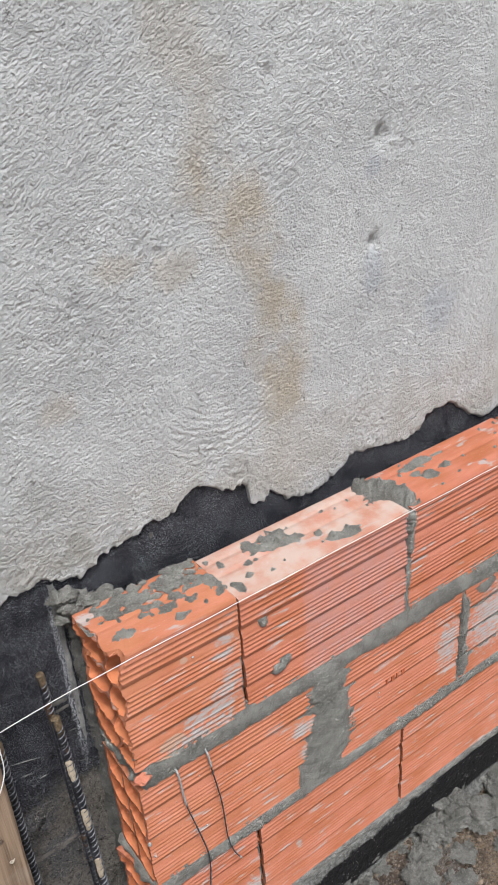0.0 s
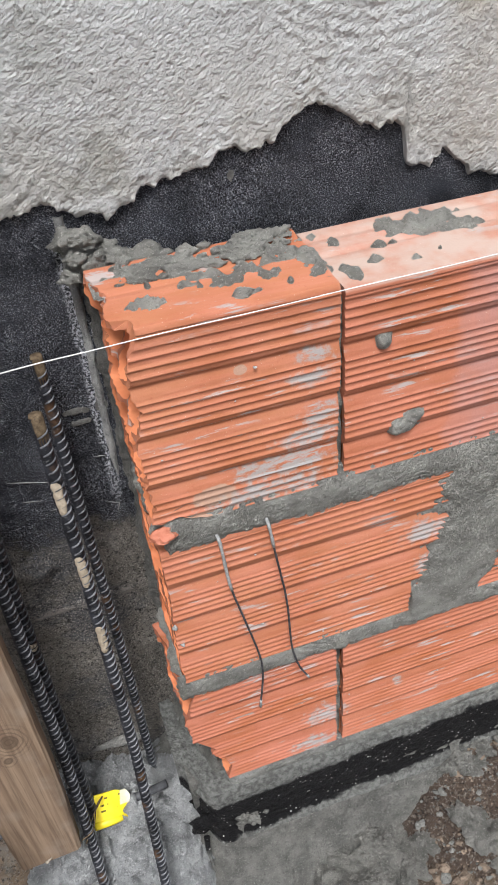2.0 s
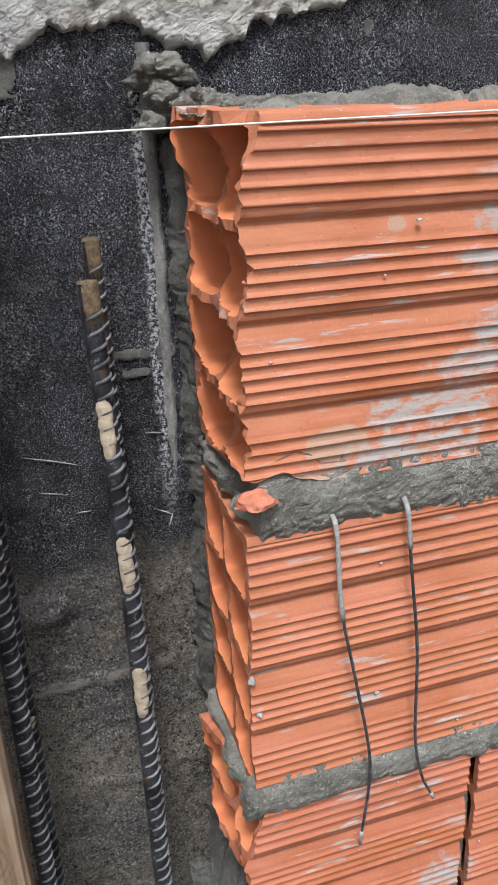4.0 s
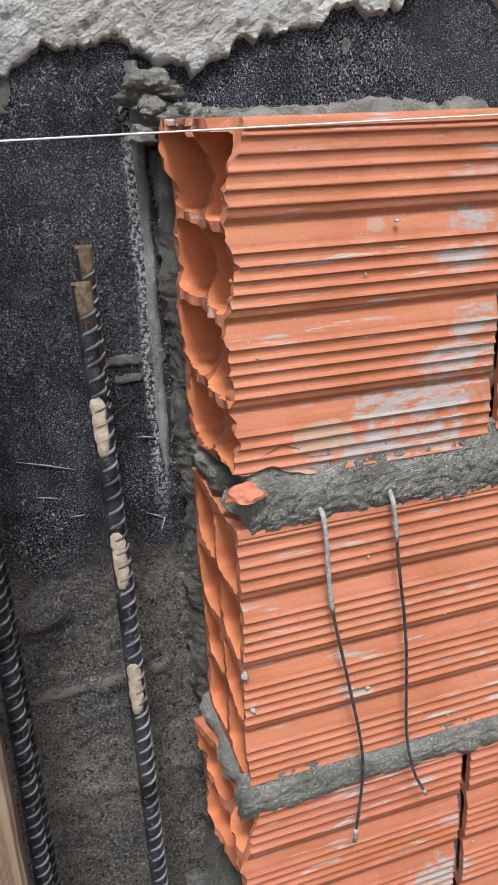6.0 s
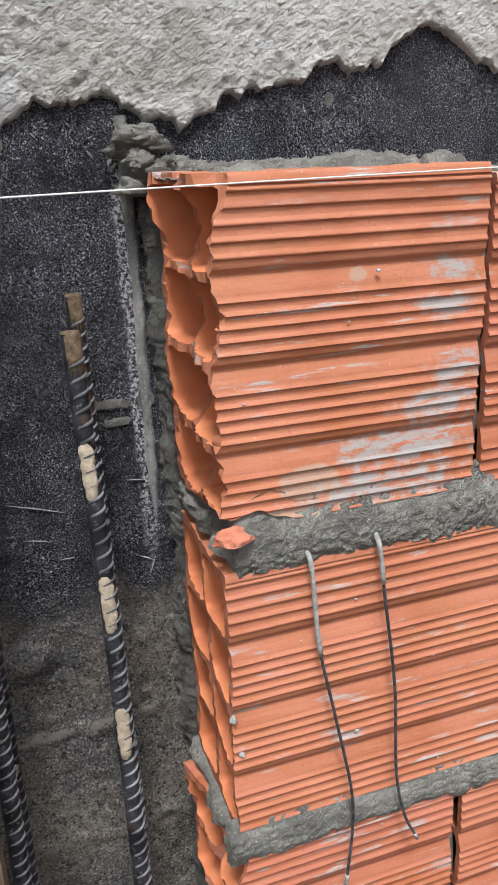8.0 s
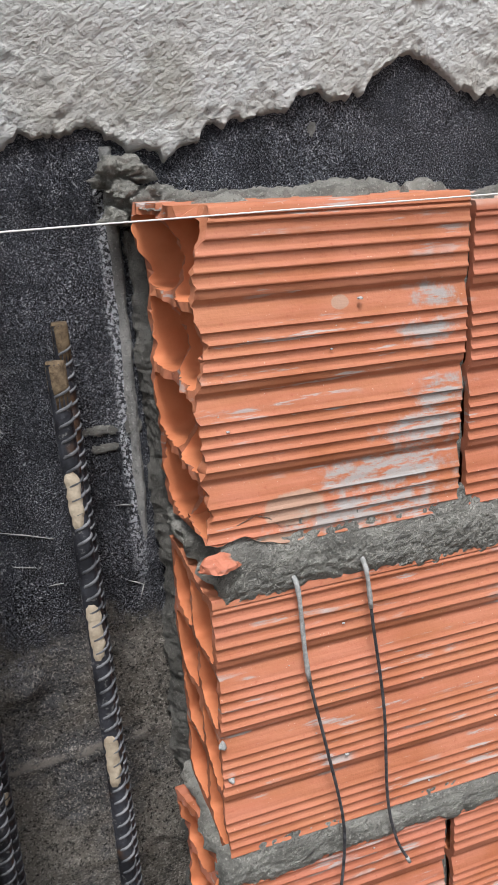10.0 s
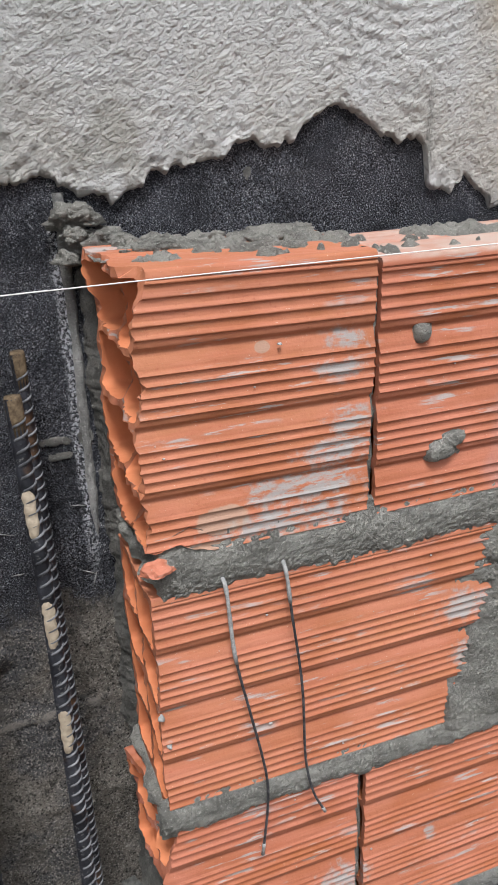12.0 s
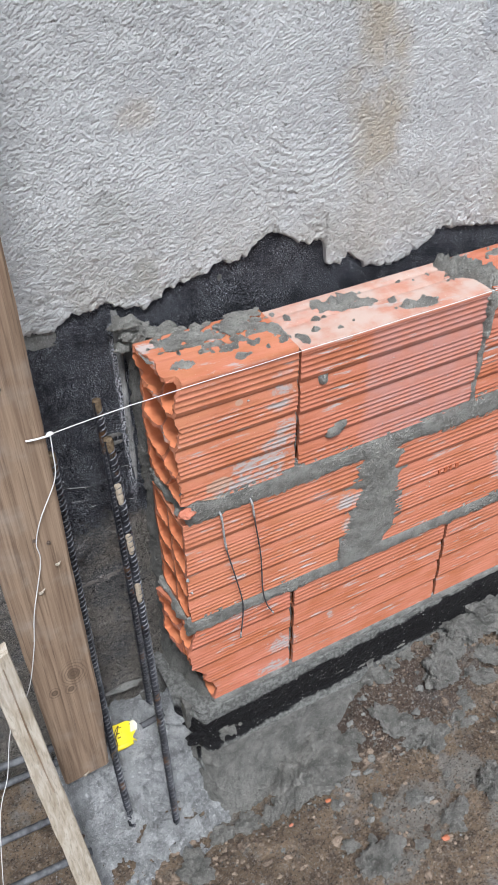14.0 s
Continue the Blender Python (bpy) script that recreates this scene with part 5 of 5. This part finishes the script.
# ---- smears on the black wall ----
for x, z, rx, rz in ((-0.010, 0.640, 0.013, 0.004), (-0.008, 0.628, 0.010, 0.003), (0.012, 0.640, 0.006, 0.005), (-0.075, 0.80, 0.02, 0.012), (-0.10, 0.588, 0.006, 0.003), (0.146, 0.819, 0.003, 0.006)):
    xs, zs = np.arange(x - rx * 1.5, x + rx * 1.5, 0.0007), np.arange(z - rz * 1.6, z + rz * 1.6, 0.0007)
    X, Zm = np.meshgrid(xs, zs, indexing="ij")
    h = 0.00035 * np.tanh(3 * (1 - np.hypot((X - x) / rx, (Zm - z) / rz) + 0.8 * fbm(X * 170, Zm * 190, 4, 701) - 1.5 * smooth(0.75, 1.3, np.maximum(np.abs(X - x) / rx, np.abs(Zm - z) / rz))))
    q = grid_faces(len(xs), len(zs), h > 0.00005)[:, ::-1]
    v, q = compact(np.stack([X, WALL_Y - 0.0012 - h, Zm], -1).reshape(-1, 3), q)
    solid("mortar_smear", v, q, OLD_MORTAR, wall_old)
for x0, z0, x1, z1 in ((-0.085, 0.582, -0.049, 0.570), (-0.006, 0.586, 0.006, 0.584), (-0.003, 0.528, 0.008, 0.522), (-0.057, 0.536, -0.047, 0.536), (0.004, 0.512, 0.008, 0.524), (-0.078, 0.555, -0.062, 0.551)):
    solid("scratch", *tube([(x0, WALL_Y - 0.0004, z0), ((x0 + x1) / 2, WALL_Y - 0.0009, (z0 + z1) / 2 + 0.0006), (x1, WALL_Y - 0.0004, z1)], [0.0002, 0.0006, 0.0002], 5), WIRE_CEMENT, wall_old)

# ---- clods and crumbs on the soil ----
rng = random.Random(11)
CLODS = [(0.165, -0.092, 0.040), (0.198, -0.082, 0.028), (0.135, -0.100, 0.026), (0.222, -0.060, 0.030), (0.230, -0.098, 0.024), (0.258, -0.085, 0.014), (0.110, -0.112, 0.018), (0.080, -0.120, 0.016),
         (0.330, -0.030, 0.018), (0.350, -0.040, 0.012), (0.315, -0.085, 0.020), (0.335, -0.105, 0.022), (0.365, -0.120, 0.018), (0.375, -0.145, 0.022), (0.400, -0.140, 0.016), (0.345, -0.135, 0.014),
         (0.440, -0.070, 0.026), (0.465, -0.052, 0.024), (0.490, -0.045, 0.026), (0.535, -0.028, 0.040), (0.575, -0.012, 0.036), (0.600, -0.045, 0.030), (0.545, -0.075, 0.018), (0.520, -0.100, 0.016),
         (-0.062, -0.140, 0.024), (0.000, -0.108, 0.016), (0.045, -0.112, 0.018), (0.185, -0.265, 0.024), (0.210, -0.258, 0.018), (0.165, -0.262, 0.014), (0.330, -0.262, 0.013), (0.325, -0.280, 0.010),
         (0.420, -0.250, 0.026), (0.64, -0.06, 0.03), (0.68, -0.02, 0.03)]
while len(CLODS) < 90:
    x, y = rng.uniform(0.16, 0.78), rng.uniform(-0.28, -0.02)
    if y < 0.02 - 0.16 + 0.16 * float(smooth(0.10, 0.45, x)) + 0.02 and float(fbm(x * 8, y * 8, 2, 77)) > -0.1:
        CLODS.append((x, y, rng.uniform(0.005, 0.012)))
for k, (x, y, r) in enumerate(CLODS):
    c = (x, y, ground_z(x, y) + r * 0.24)
    v, f = clod(c, (r * rng.uniform(0.85, 1.2), r * rng.uniform(0.8, 1.05), r * rng.uniform(0.55, 0.8)), k + 20, 5 if r > 0.022 else 4, 0.85)
    tagged(solid("mortar_clod", v, f, CLOD), "dropped clod of grey mortar on the soil", "mortar clod", "mortar clods on the soil")
for mat, count, seed, name, lab in ((GREY_BIT, 1500, 31, "mortar_crumbs", "grey mortar crumbs strewn on the soil"), (SOIL_BIT, 6500, 37, "soil_crumbs", "brown crumbs of soil on the ground")):
    rng = random.Random(seed)
    bits = []
    while len(bits) < count:
        x, y = rng.uniform(-0.36, 0.82), rng.choice((rng.uniform(-0.15, -0.015), rng.uniform(-0.40, -0.02)))
        if float(fbm(x * 9, y * 9, 3, seed)) < rng.uniform(-0.40, 0.30) or (-0.22 < x < 0.13 and y > -0.085) or y > -0.10 + 0.10 * float(smooth(0.08, 0.30, x)) and 0.0 < x:
            continue
        r = min(0.0011 / (rng.random() ** 0.6 + 0.12), 0.0062)
        bits.append(lump((x, y, ground_z(x, y) + r * 0.2), (r * rng.uniform(0.8, 1.5), r * rng.uniform(0.7, 1.2), r * rng.uniform(0.5, 0.9)), len(bits) + seed, 1 if r < 0.006 else 2, 0.7))
    tagged(solid(name, *join(bits), mat), lab, "crumbs", kind="stuff")
for x, y, r in ((0.298, -0.284, 0.007), (0.405, -0.033, 0.006), (0.170, -0.148, 0.005), (0.10, -0.15, 0.0035)):
    v, f = lump((x, y, ground_z(x, y) + r * 0.3), (r * 1.2, r * 0.8, r * 0.6), int(x * 900), 1, 0.3)
    tagged(solid("brick_crumb", v, f, BRICK), "small orange crumb of brick on the soil", "brick crumb", "brick crumbs on the soil")
